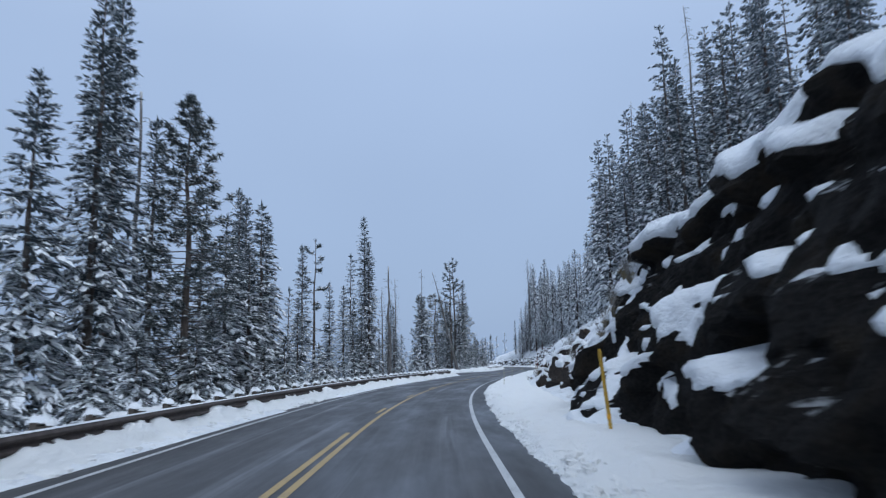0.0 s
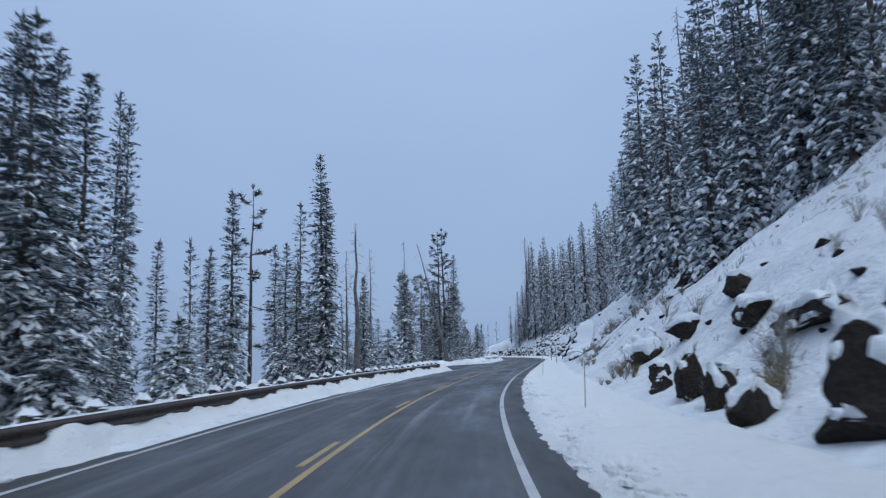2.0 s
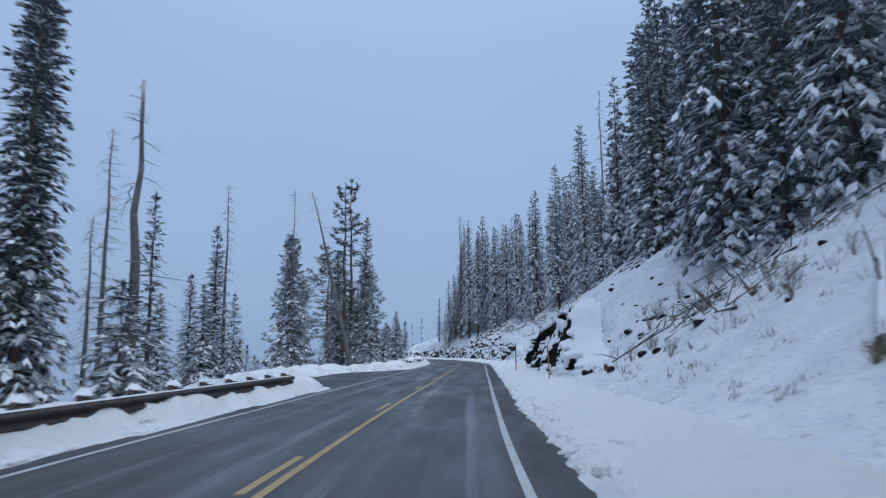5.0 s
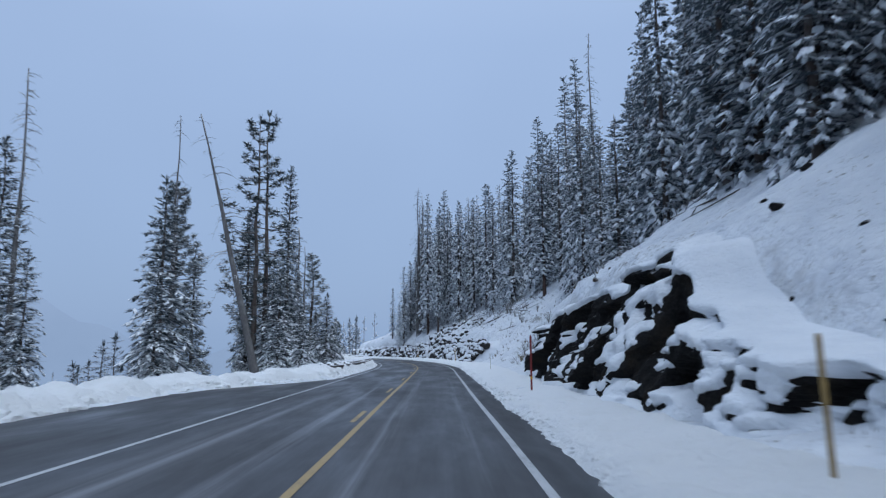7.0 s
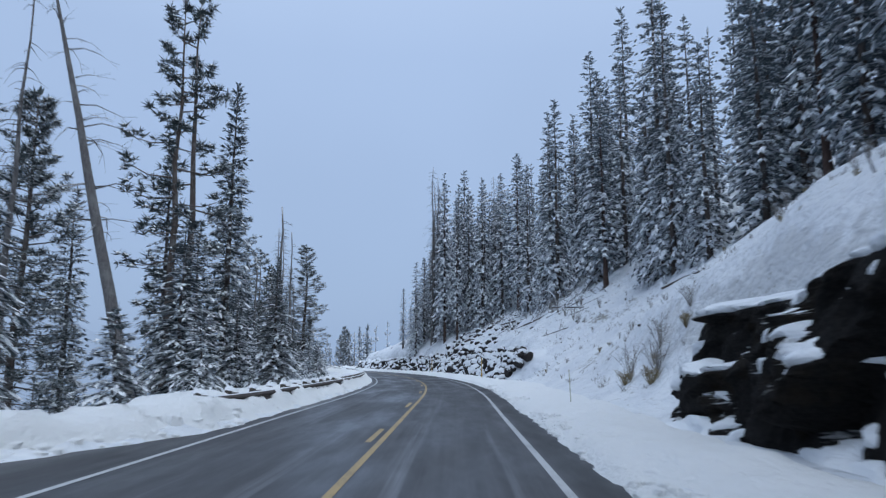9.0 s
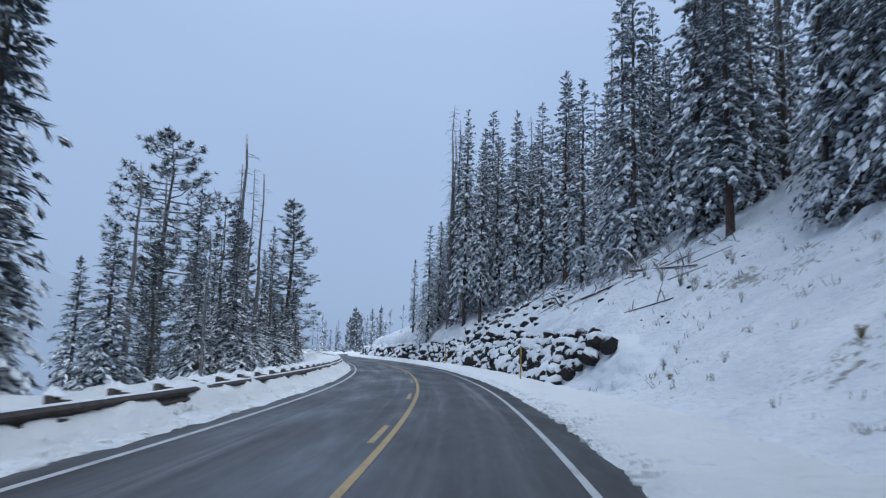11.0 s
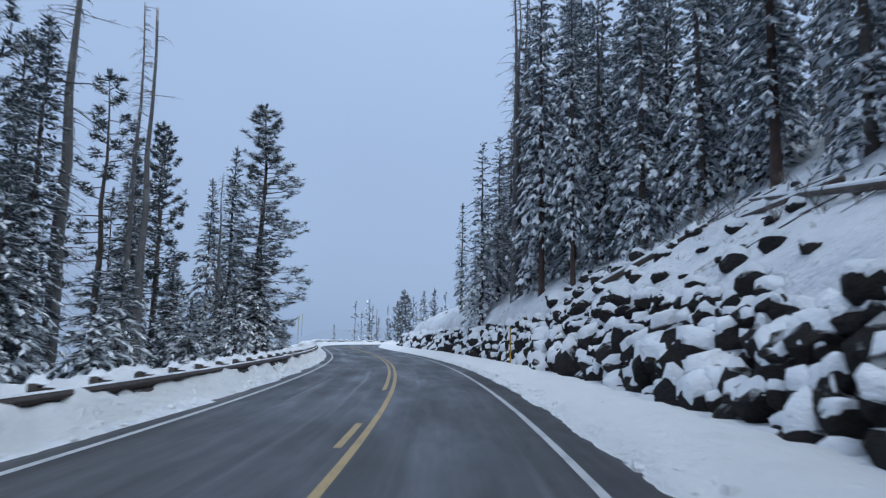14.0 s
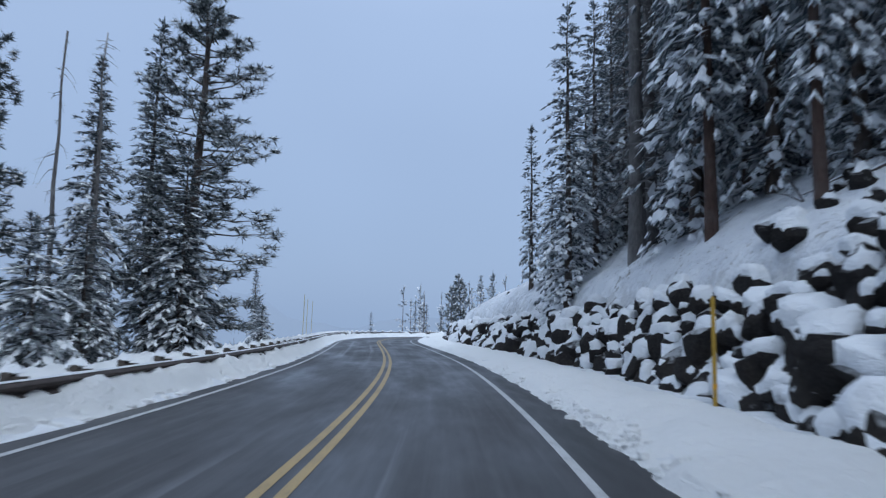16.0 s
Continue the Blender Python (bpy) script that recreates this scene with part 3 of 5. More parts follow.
def snag_geo(seed, height, rad, twigs, reach, low, fork=True, top=0.03):
    """A dead standing trunk with bare, bent twigs."""
    r = random.Random(seed)
    trunk, dead = Geo(), Geo()
    pts = trunk_geo(trunk, height, rad, r, 0.12, top=top)
    for b in range(twigs):
        t = r.uniform(0, 1)
        z = low + (height - low) * t
        a = r.uniform(0, 6.2832)
        d, base = Vector((math.cos(a), math.sin(a), 0)), spine(pts, z)
        L = reach * (1.05 - 0.75 * t) * r.uniform(0.35, 1.1)
        up, dr = r.uniform(-0.1, 0.35), r.uniform(0.2, 0.9)
        place = lambda q: base + d * (L * q) + Vector((0, 0, L * (up * q - dr * q * q))) + Vector((-d.y, d.x, 0)) * (0.15 * L * math.sin(3 * q + a))
        dead.tube([place(0), place(0.35), place(0.7), place(1)], [0.012 + 0.012 * L, 0.011 + 0.006 * L, 0.009, 0.004], 3)
        if fork:
            for k in range(3):
                q = r.uniform(0.3, 0.9)
                v = (d * r.uniform(0.2, 0.9) + Vector((-d.y, d.x, 0)) * r.choice((-1, 1)) * r.uniform(0.4, 1) + Vector((0, 0, r.uniform(-0.6, 0.3)))) * (L * r.uniform(0.2, 0.4))
                dead.tube([place(q), place(q) + v], [0.008, 0.004], 3)
    return trunk, dead


def build_tree(name, label, geo, height, needles, group, bark):
    tree = thing(name, label, "tree", group)
    trunk, crown, load = geo
    part("trunk", trunk.geo, bark, tree, smooth=True)
    tagged(part("crown", crown.geo, needles, tree), kind="stuff")
    tagged(part("snow_load", load.geo, M_SNOW, tree, "fresh snow resting on the boughs"), kind="stuff")
    tree["tall"] = height
    return tree


def build_fir(name, label, seed, height, width, low, tiers, boughs, sprays, snow, needles=None, group="roadside conifers", bark=None, **shape):
    return build_tree(name, label, fir_geo(seed, height, width, low, tiers, boughs, sprays, snow, **shape), height, needles or M_NEEDLE, group, bark or M_BARK)


def build_pine(name, label, seed, height, width, low, branches, tufts, snow, group="roadside pines", **shape):
    return build_tree(name, label, pine_geo(seed, height, width, low, branches, tufts, snow, **shape), height, M_PINE, group, M_BARK)


def build_snag(name, label, seed, height, rad, twigs, reach, low, fork=True, top=0.03, group="dead standing trees"):
    tree = thing(name, label, "dead tree", group)
    trunk, dead = snag_geo(seed, height, rad, twigs, reach, low, fork, top)
    part("trunk", trunk.geo, M_DEAD, tree, smooth=True)
    tagged(part("branchwork", dead.geo, M_DEAD, tree), kind="stuff")
    tree["tall"] = height
    return tree


KINDS = {
    "spire": [build_fir("subalpine_fir", "tall narrow dark fir with snow on its lower boughs", 11 + k, 20, 1.75, 0.6, 50, 9, 3, 0.55, shape=0.62, ragged=0.3) for k in range(3)],
    "full": [build_fir("spruce", "broad dark spruce carrying fresh snow on layered boughs", 31 + k, 17, 2.7, 0.3, 34, 9, 4, 0.75, sag=1.2, shape=0.8, ragged=0.3) for k in range(3)],
    "young": [build_fir("young_fir", "young fir bowed under heavy fresh snow", 51 + k, 5, 1.45, 0.1, 14, 8, 4, 0.95, shape=0.8, ragged=0.3) for k in range(3)],
    "thin": [build_fir("thin_fir", "thin ragged fir with sparse frosted boughs", 61 + k, 14, 0.85, 1.2, 36, 6, 3, 0.45, shape=0.45, ragged=0.5, bare=0.12) for k in range(2)],
    "pine": [build_pine("pine", "round-topped pine with long level limbs above a bare trunk", 71, 20, 3.1, 8.0, 60, 15, 0.28, round_top=3.2)],
    "tufted": [build_pine("tufted_pine", "open pine with foliage in tufts along one bare trunk", 73, 20, 2.3, 4.5, 46, 10, 0.35)],
    "bushy": [build_pine("bushy_pine", "tall bushy pine with dense ragged boughs almost to the ground", 75 + k, 20, 2.5, 1.0, 125, 13, 0.4, round_top=1.7, droop=0.05) for k in range(2)],
    "lanky": [build_pine("lanky_pine", "lanky pine with a few tufts high on a bare trunk", 81, 18, 1.9, 6.5, 15, 10, 0.3)],
    "snag": [build_snag("dead_fir", "grey dead fir bristling with fine bare twigs", 91 + k, 18, 0.2, 170, 1.7, 1.5) for k in range(2)],
    "pole": [build_snag("dead_pine", "bare weathered grey trunk with a few broken branches", 97 + k, 16, 0.24, 26, 2.4, 5, True, 0.06) for k in range(2)],
    "wood": [build_fir("forest_fir", "snow-laden fir in the dense hillside forest", 111 + k, 20, 2.25, 0.5, 27, 8, 3, 0.85, M_WOOD_NEEDLE, "hillside forest trees", shape=0.55, ragged=0.32, stout=1.45, sag=1.3) for k in range(4)],
    "laden": [build_fir("laden_fir", "dark fir at the forest edge with boughs pressed down by snow", 161 + k, 20, 2.25, 0.5, 30, 8, 5, 0.8, M_WOOD_NEEDLE, "hillside forest trees", shape=0.58, ragged=0.3, stout=1.05, sag=1.3, leaf=0.17) for k in range(3)],
    "column": [build_fir("tall_trunked_fir", "tall fir with a bare reddish lower trunk at the forest edge", 121 + k, 22, 2.1, 3.6, 26, 8, 3, 0.8, M_WOOD_NEEDLE, "hillside forest trees", M_RED_BARK, shape=0.5, ragged=0.38, stout=1.45, sag=1.3) for k in range(2)],
    # model for far trees, with haze painted into its needles
    "far": [build_fir("distant_fir", "distant rime-frosted fir on the hillside, needles paled for haze", 131 + k, 20, 2.1, 0.8, 17, 6, 2, 0.8, M_FROST_HAZE, "distant forest trees", shape=0.55, ragged=0.34, stout=1.9) for k in range(3)],
    "farsnag": [build_snag("distant_dead_fir", "distant grey dead fir with fine bare twigs", 141, 20, 0.2, 120, 1.9, 4, False, group="distant forest trees")],
}
USED = {}
PLANT = random.Random(5)


def plant(kind, x, y, top, girth=1.0, lean=0.0, lean_way=0.0, sink=0.0):
    """Stands a tree of a kind at x, y with its top at height top."""
    n = USED[kind] = USED.get(kind, -1) + 1
    model = KINDS[kind][n % len(KINDS[kind])]
    ground_z = float(land_xy(x, y)[0]) - 0.05 - sink
    tall = max(top - ground_z, 1.2)
    k = tall / model["tall"]
    turn = Matrix.Rotation(PLANT.uniform(0, 6.28), 4, "Z")
    tip = Matrix.Rotation(radians(lean), 4, Vector((math.cos(lean_way), math.sin(lean_way), 0)))
    m = Matrix.Translation((x, y, ground_z)) @ tip @ turn @ Matrix.Diagonal((girth * k**0.6, girth * k**0.6, k, 1))
    if n < len(KINDS[kind]):
        model.matrix_basis = m
        return model
    return copy_thing(model, m @ Matrix.Diagonal((*[1 / c for c in model.scale], 1)))


# conifers on the valley side, in the order the road passes them: kind, x, y, top
VALLEY_A = [("full", -8.7, 25.6, 12.2), ("spire", -7.9, 28.2, 16.9), ("spire", -8.8, 31.0, 18.1), ("pole", -10.8, 37.2, 16.2), ("spire", -9.8, 36.9, 14.5), ("bushy", -6.2, 32.8, 13.9),
            ("spire", -9.4, 48.7, 13.4), ("spire", -10.2, 52.3, 13.8), ("full", -7.0, 46.0, 12.0), ("full", -6.8, 39.3, 9.8), ("full", -9.6, 42.8, 10.0), ("full", -6.6, 42.5, 8.7),
            ("spire", -8.3, 51.2, 12.3), ("spire", -17.5, 71.4, 19.7, 0.8), ("spire", -16.3, 70.2, 18.4, 0.75), ("spire", -20.3, 84.1, 11.6, 0.9), ("thin", -20.7, 92.1, 13.0), ("thin", -21.6, 80.8, 14.5), ("spire", -12.5, 92.2, 12.2), ("full", -12.5, 62.0, 3.0), ("full", -15.0, 77.0, 3.5), ("full", -11.0, 57.0, 4.5), ("spire", -11.4, 72.0, 8.3)]
VALLEY_B = [("spire", -14.4, 85.5, 16.0), ("lanky", -13.5, 87.8, 17.2), ("spire", -8.4, 80.5, 10.4), ("spire", -7.3, 88.8, 20.1), ("spire", -6.5, 87.0, 16.5), ("thin", -8.6, 86.0, 14.8),
            ("pole", -4.9, 93.6, 14.4, 1.5), ("snag", -5.6, 92.0, 11.5), ("thin", -4.4, 94.5, 9.0), ("thin", -15.2, 82.4, 10.5), ("spire", -6.7, 77.1, 8.6), ("spire", -5.8, 76.9, 6.3),
            ("young", -0.4, 80.5, 3.5), ("snag", -5.9, 91.4, 7.5)]
VALLEY_C = [("full", -6.0, 110.0, 6.2), ("spire", -7.6, 112.5, 7.2), ("full", -8.4, 108.5, 5.4), ("snag", -7.4, 122.0, 16.2), ("spire", -8.2, 122.0, 12.4), ("full", -6.3, 121.0, 6.5, 0.8), ("thin", -9.5, 127.0, 10.0), ("full", -4.0, 136.8, 14.2, 1.1), ("bushy", -4.8, 143.5, 15.4), ("farsnag", -4.3, 141.0, 20.4), ("tufted", 1.2, 147.6, 22.7), ("lanky", 2.0, 148.2, 23.4),
            ("spire", 3.7, 150.7, 18.9), ("spire", 0.2, 150.0, 14.5), ("full", 2.8, 147.0, 9.0), ("spire", -3.9, 147.0, 11.0), ("full", 4.2, 138.5, 7.6), ("full", 7.6, 143.5, 6.3), ("full", -2.8, 131.0, 6.5), ("full", 5.2, 146.5, 5.5)]
VALLEY_D = [("pine", -4.8, 193.5, 20.3, 1.25), ("spire", -2.9, 197.0, 16.1), ("pole", 1.8, 193.0, 20.5, 1.35), ("snag", 1.3, 193.8, 18.0), ("snag", 1.2, 200.5, 19.3), ("spire", 1.8, 191.2, 14.0),
            ("bushy", -1.5, 210.2, 15.5, 0.8), ("pole", -6.8, 222.9, 17.4, 0.8), ("tufted", -2.2, 204.1, 16.7), ("full", 0.0, 215.8, 12.9, 0.8), ("spire", 0.2, 220.2, 16.5), ("snag", 1.5, 213.7, 13.1), ("pole", 2.4, 199.4, 18.5), ("spire", -5.8, 216.0, 14.5), ("thin", -6.4, 213.7, 11.6),
            ("full", -1.6, 214.4, 5.8), ("full", 0.6, 208.0, 6.0), ("full", -0.6, 205.0, 7.0), ("full", 2.4, 212.0, 5.6), ("young", 2.2, 230.8, 2.6), ("full", -3.0, 209.0, 8.0), ("bushy", 2.6, 219.9, 20.3, 1.3), ("full", 3.6, 217.0, 9.5),
            ("snag", 2.5, 180.1, 9.9), ("pole", 3.6, 162.7, 9.7), ("full", 3.4, 161.0, 6.5), ("bushy", 3.4, 166.5, 6.6)]
VALLEY_E = [("young", 3.4, 195.5, 4.5), ("full", 0.5, 186.0, 8.0), ("spire", -1.5, 181.0, 8.5), ("full", -3.5, 174.0, 6.5), ("young", 5.6, 205.0, 4.2), ("full", -1.0, 190.0, 9.0), ("full", 2.8, 188.0, 8.5),
            ("spire", 0.0, 203.0, 12.0), ("full", -4.0, 200.0, 10.0), ("thin", -7.0, 253.9, 6.6), ("thin", -8.4, 257.5, 6.9), ("young", -4.6, 248.5, 3.6), ("full", 1.5, 222.0, 8.0), ("pole", -4.0, 190.0, 15.5)]
for row in (VALLEY_A, VALLEY_B, VALLEY_C, VALLEY_D, VALLEY_E):
    for kind, x, y, top, *girth in row:
        plant(kind, x, y, top, *girth)
# the dead trunk that leans over the pull-out
LEANER = build_snag("leaning_dead_pine", "long bare dead trunk leaning away from the road", 151, 19.8, 0.30, 44, 3.2, 7, True, 0.06)
LEANER.matrix_basis = Matrix.Translation((2.7, 137.3, -0.2)) @ Vector((-4.75, -0.9, 20.8)).to_track_quat("Z", "Y").to_matrix().to_4x4()
# snow-bowed young firs behind the rail
for s, u, top in ((16, -7.2, 2.6), (19, -8.4, 3.4), (22, -7.3, 2.3), (26, -8.0, 3.0), (30, -7.6, 3.1), (34, -8.6, 3.8), (39, -7.8, 2.7), (44, -8.3, 3.4), (50, -8.0, 3.0), (57, -9.5, 3.2), (63, -9.0, 2.6),
                  (165, -8.2, 2.6), (170, -8.8, 2.9), (175, -9.6, 3.2), (181, -9.0, 3.0), (188, -9.3, 3.4), (196, -8.6, 3.0), (128, -8.0, 3.0), (133, -7.4, 3.2)):
    x, y = at(s, u)
    plant("young", float(x), float(y), top)

# hillside forest: edge trees with known tops, then the wood behind them
HILL_EDGE = [("wood", 23.5, 93.4, 30.5), ("wood", 25.6, 94.5, 30.0), ("wood", 30.5, 98.1, 36.0), ("snag", 29.0, 96.0, 37.0), ("wood", 24.3, 104.8, 23.5), ("laden", 34.7, 157.5, 34.4), ("laden", 39.5, 175.8, 39.8),
             ("snag", 44.9, 180.0, 49.0), ("laden", 33.9, 170.7, 31.9), ("snag", 22.8, 216.6, 33.0, 1.15), ("snag", 23.9, 219.0, 32.0, 1.15), ("snag", 23.2, 218.0, 30.0, 1.2), ("wood", 28.0, 216.9, 32.5), ("laden", 31.3, 177.1, 27.9), ("laden", 31.9, 207.6, 27.7),
             ("column", 24.0, 210.4, 30.0, 0.7), ("column", 25.2, 205.5, 25.0, 0.65), ("column", 24.3, 220.6, 30.0, 0.8), ("laden", 24.4, 213.5, 29.0), ("laden", 20.6, 222.6, 18.0), ("laden", 22.2, 224.8, 19.0), ("laden", 21.4, 228.6, 14.5), ("laden", 23.4, 227.0, 20.5), ("laden", 20.4, 232.5, 11.5), ("thin", 19.1, 233.0, 14.6), ("laden", 26.2, 211.1, 27.9)]
for kind, x, y, top, *girth in HILL_EDGE:
    plant(kind, x, y, top, *girth)
for s, u, top in ((9.5, 10.6, 12.0), (12.5, 11.2, 11.0), (7, 11.4, 13.5), (15, 13, 12.5)):
    x, y = at(s, u)
    plant("full", float(x), float(y), top + 1.2, 1.2)
# the wood's edge above the first rock face: along, aside, height of the tree
for kind, s, u, tall in (("wood", 62, 13.2, 17), ("wood", 60.5, 14.6, 16.5), ("wood", 58.5, 16.4, 18.5), ("wood", 58, 17.0, 18.5), ("wood", 55, 17.0, 15), ("thin", 49.5, 17.0, 18), ("wood", 52, 18.6, 15), ("thin", 50.5, 19.5, 17),
                         ("wood", 44, 18.5, 18), ("wood", 43, 20.5, 19), ("column", 40, 19.5, 17), ("wood", 39, 22, 18), ("wood", 36, 18.4, 13.5), ("wood", 35, 21, 18), ("wood", 47, 21.5, 19), ("wood", 32, 20, 17),
                         ("wood", 30, 23, 18), ("column", 28, 20.5, 17), ("wood", 26, 22.5, 18), ("wood", 24, 19.5, 15), ("wood", 53, 22, 19), ("wood", 57, 21, 19)):
    x, y = at(s, u)
    plant(kind, float(x), float(y), float(land(s, u)) + tall - (4.6 if s > 40 else 3.0), 0.92)
for s, u, top in ((236, 12.5, 12), (231, 13.2, 15), (228, 14.5, 18), (225, 12.8, 19), (222, 15, 22), (219, 13.2, 24), (216, 14.2, 26), (213, 13, 27), (210, 14.5, 27), (207, 13, 26), (204, 14.5, 27), (201, 13.2, 27), (198, 15, 27), (230, 17, 18), (224, 18, 23)):
    x, y = at(s, u)
    plant("column" if s in (228, 219, 213, 204) else "laden", float(x), float(y), top, 0.9)
wood = random.Random(77)
# the two rows behind take the haze-paled model
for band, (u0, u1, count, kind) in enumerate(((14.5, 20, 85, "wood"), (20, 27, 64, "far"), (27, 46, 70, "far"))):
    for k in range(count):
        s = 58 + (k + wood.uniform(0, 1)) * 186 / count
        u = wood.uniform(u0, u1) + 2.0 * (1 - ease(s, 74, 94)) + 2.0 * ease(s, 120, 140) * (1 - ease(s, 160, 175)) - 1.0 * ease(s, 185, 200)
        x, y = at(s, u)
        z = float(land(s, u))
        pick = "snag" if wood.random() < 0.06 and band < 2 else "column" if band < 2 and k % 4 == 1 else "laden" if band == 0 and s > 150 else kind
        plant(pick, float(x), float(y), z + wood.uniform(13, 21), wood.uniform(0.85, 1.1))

# ---- guard rail ----
def guard_rail(label, s0, s1, u_of):
    rail_thing = thing("guard_rail", label, "guard rail", "guard rails")
    s_vals = np.arange(s0, s1, 0.95)
    # pressed beam: two waves, with thickness
    prof = [(0.00, 0.31), (0.045, 0.25), (0.075, 0.19), (0.07, 0.13), (0.01, 0.05), (0.0, 0.0), (0.01, -0.05), (0.07, -0.13), (0.075, -0.19), (0.045, -0.25), (0.0, -0.31),
            (-0.012, -0.31), (0.033, -0.25), (0.06, -0.19), (0.055, -0.13), (-0.005, -0.05), (-0.012, 0.0), (-0.005, 0.05), (0.055, 0.13), (0.06, 0.19), (0.033, 0.25), (-0.012, 0.31)]
    v, f, n = [], [], len(prof)
    for s in s_vals:
        for a, b in prof:
            x, y = at(s, u_of(s) + a)
            v.append((float(x), float(y), 0.47 + b * 0.52))
    for i in range(len(s_vals) - 1):
        for k in range(n):
            q, w = i * n + k, i * n + (k + 1) % n
            f.append((q, q + n, w + n, w))
    part("beam", (v, f), M_RAIL, rail_thing)
    # a thread of snow on the beam's upper lip
    v, f = [], []
    for i, s in enumerate(s_vals):
        h = 0.028 + 0.012 * float(ripple(np.array(s), 0, 1.9, 61))
        for a, b in ((0.02, 0.0), (0.0, h), (-0.045, h), (-0.06, 0.0)):
            x, y = at(s, u_of(s) + a)
            v.append((float(x), float(y), 0.632 + b))
    part("snow_lip", (v, grid_faces(len(s_vals), 4)), M_SNOW, rail_thing, "thin line of snow along the beam", smooth=True)
    post_me = cap_me = None
    for s in np.arange(s0 + 0.4, s1, 1.905):
        if post_me is None:
            bm = bmesh.new()
            bmesh.ops.create_cube(bm, size=1, matrix=Matrix.Translation((0, 0, 0.03)) @ Matrix.Diagonal((0.16, 0.2, 1.36, 1)))
            bmesh.ops.bevel(bm, geom=bm.edges[:], offset=0.012, affect="EDGES")
            bmesh.ops.create_cube(bm, size=1, matrix=Matrix.Translation((0.17, 0, 0.47)) @ Matrix.Diagonal((0.18, 0.16, 0.34, 1)))
            post_me = bpy.data.meshes.new("post")
            bm.to_mesh(post_me)
            post_me.materials.append(M_POST)
            g = Geo()
            rr = random.Random(3)
            g.lump(Vector((0.05, 0, 0.74)), Vector((1, 0, 0)), Vector((0, 1, 0)), 0.22, 0.14, 0.11, rr)
            g.lump(Vector((-0.02, 0.02, 0.73)), Vector((1, 0, 0)), Vector((0, 1, 0)), 0.16, 0.15, 0.14, rr)
            cap_me = mesh_of("snow_cap", g.v, g.f, M_SNOW, True)
        x, y = at(s, u_of(s) - 0.30)
        tx, ty = np.interp(s, LINE_S, TANGENT[:, 0]), np.interp(s, LINE_S, TANGENT[:, 1])
        m = Matrix.Translation((float(x), float(y), 0.04)) @ Matrix.Rotation(math.atan2(-float(tx), float(ty)), 4, "Z")
        post = new("post", post_me)
        post.parent = rail_thing
        post.matrix_basis = m
        cap = new("snow_cap", cap_me)
        cap.parent = post
        cap.rotation_euler = (0, 0, (s * 7.3) % 0.6 - 0.3)
    return rail_thing


guard_rail("rusted steel guard rail half buried in ploughed snow", -8, 88, lambda s: -4.55)
guard_rail("rusted steel guard rail with snow-capped posts", 126.5, S_END - 10, lambda s: -4.5 - 0.9 * (1 - ease(s, 121, 132)))


# ---- rock cuts beside the road ----
def blur(a, n):
    for _ in range(n):
        p = np.pad(a, 1, mode="edge")
        a = (p[:-2, 1:-1] + p[2:, 1:-1] + p[1:-1, :-2] + p[1:-1, 2:] + 2 * a) / 6
    return a


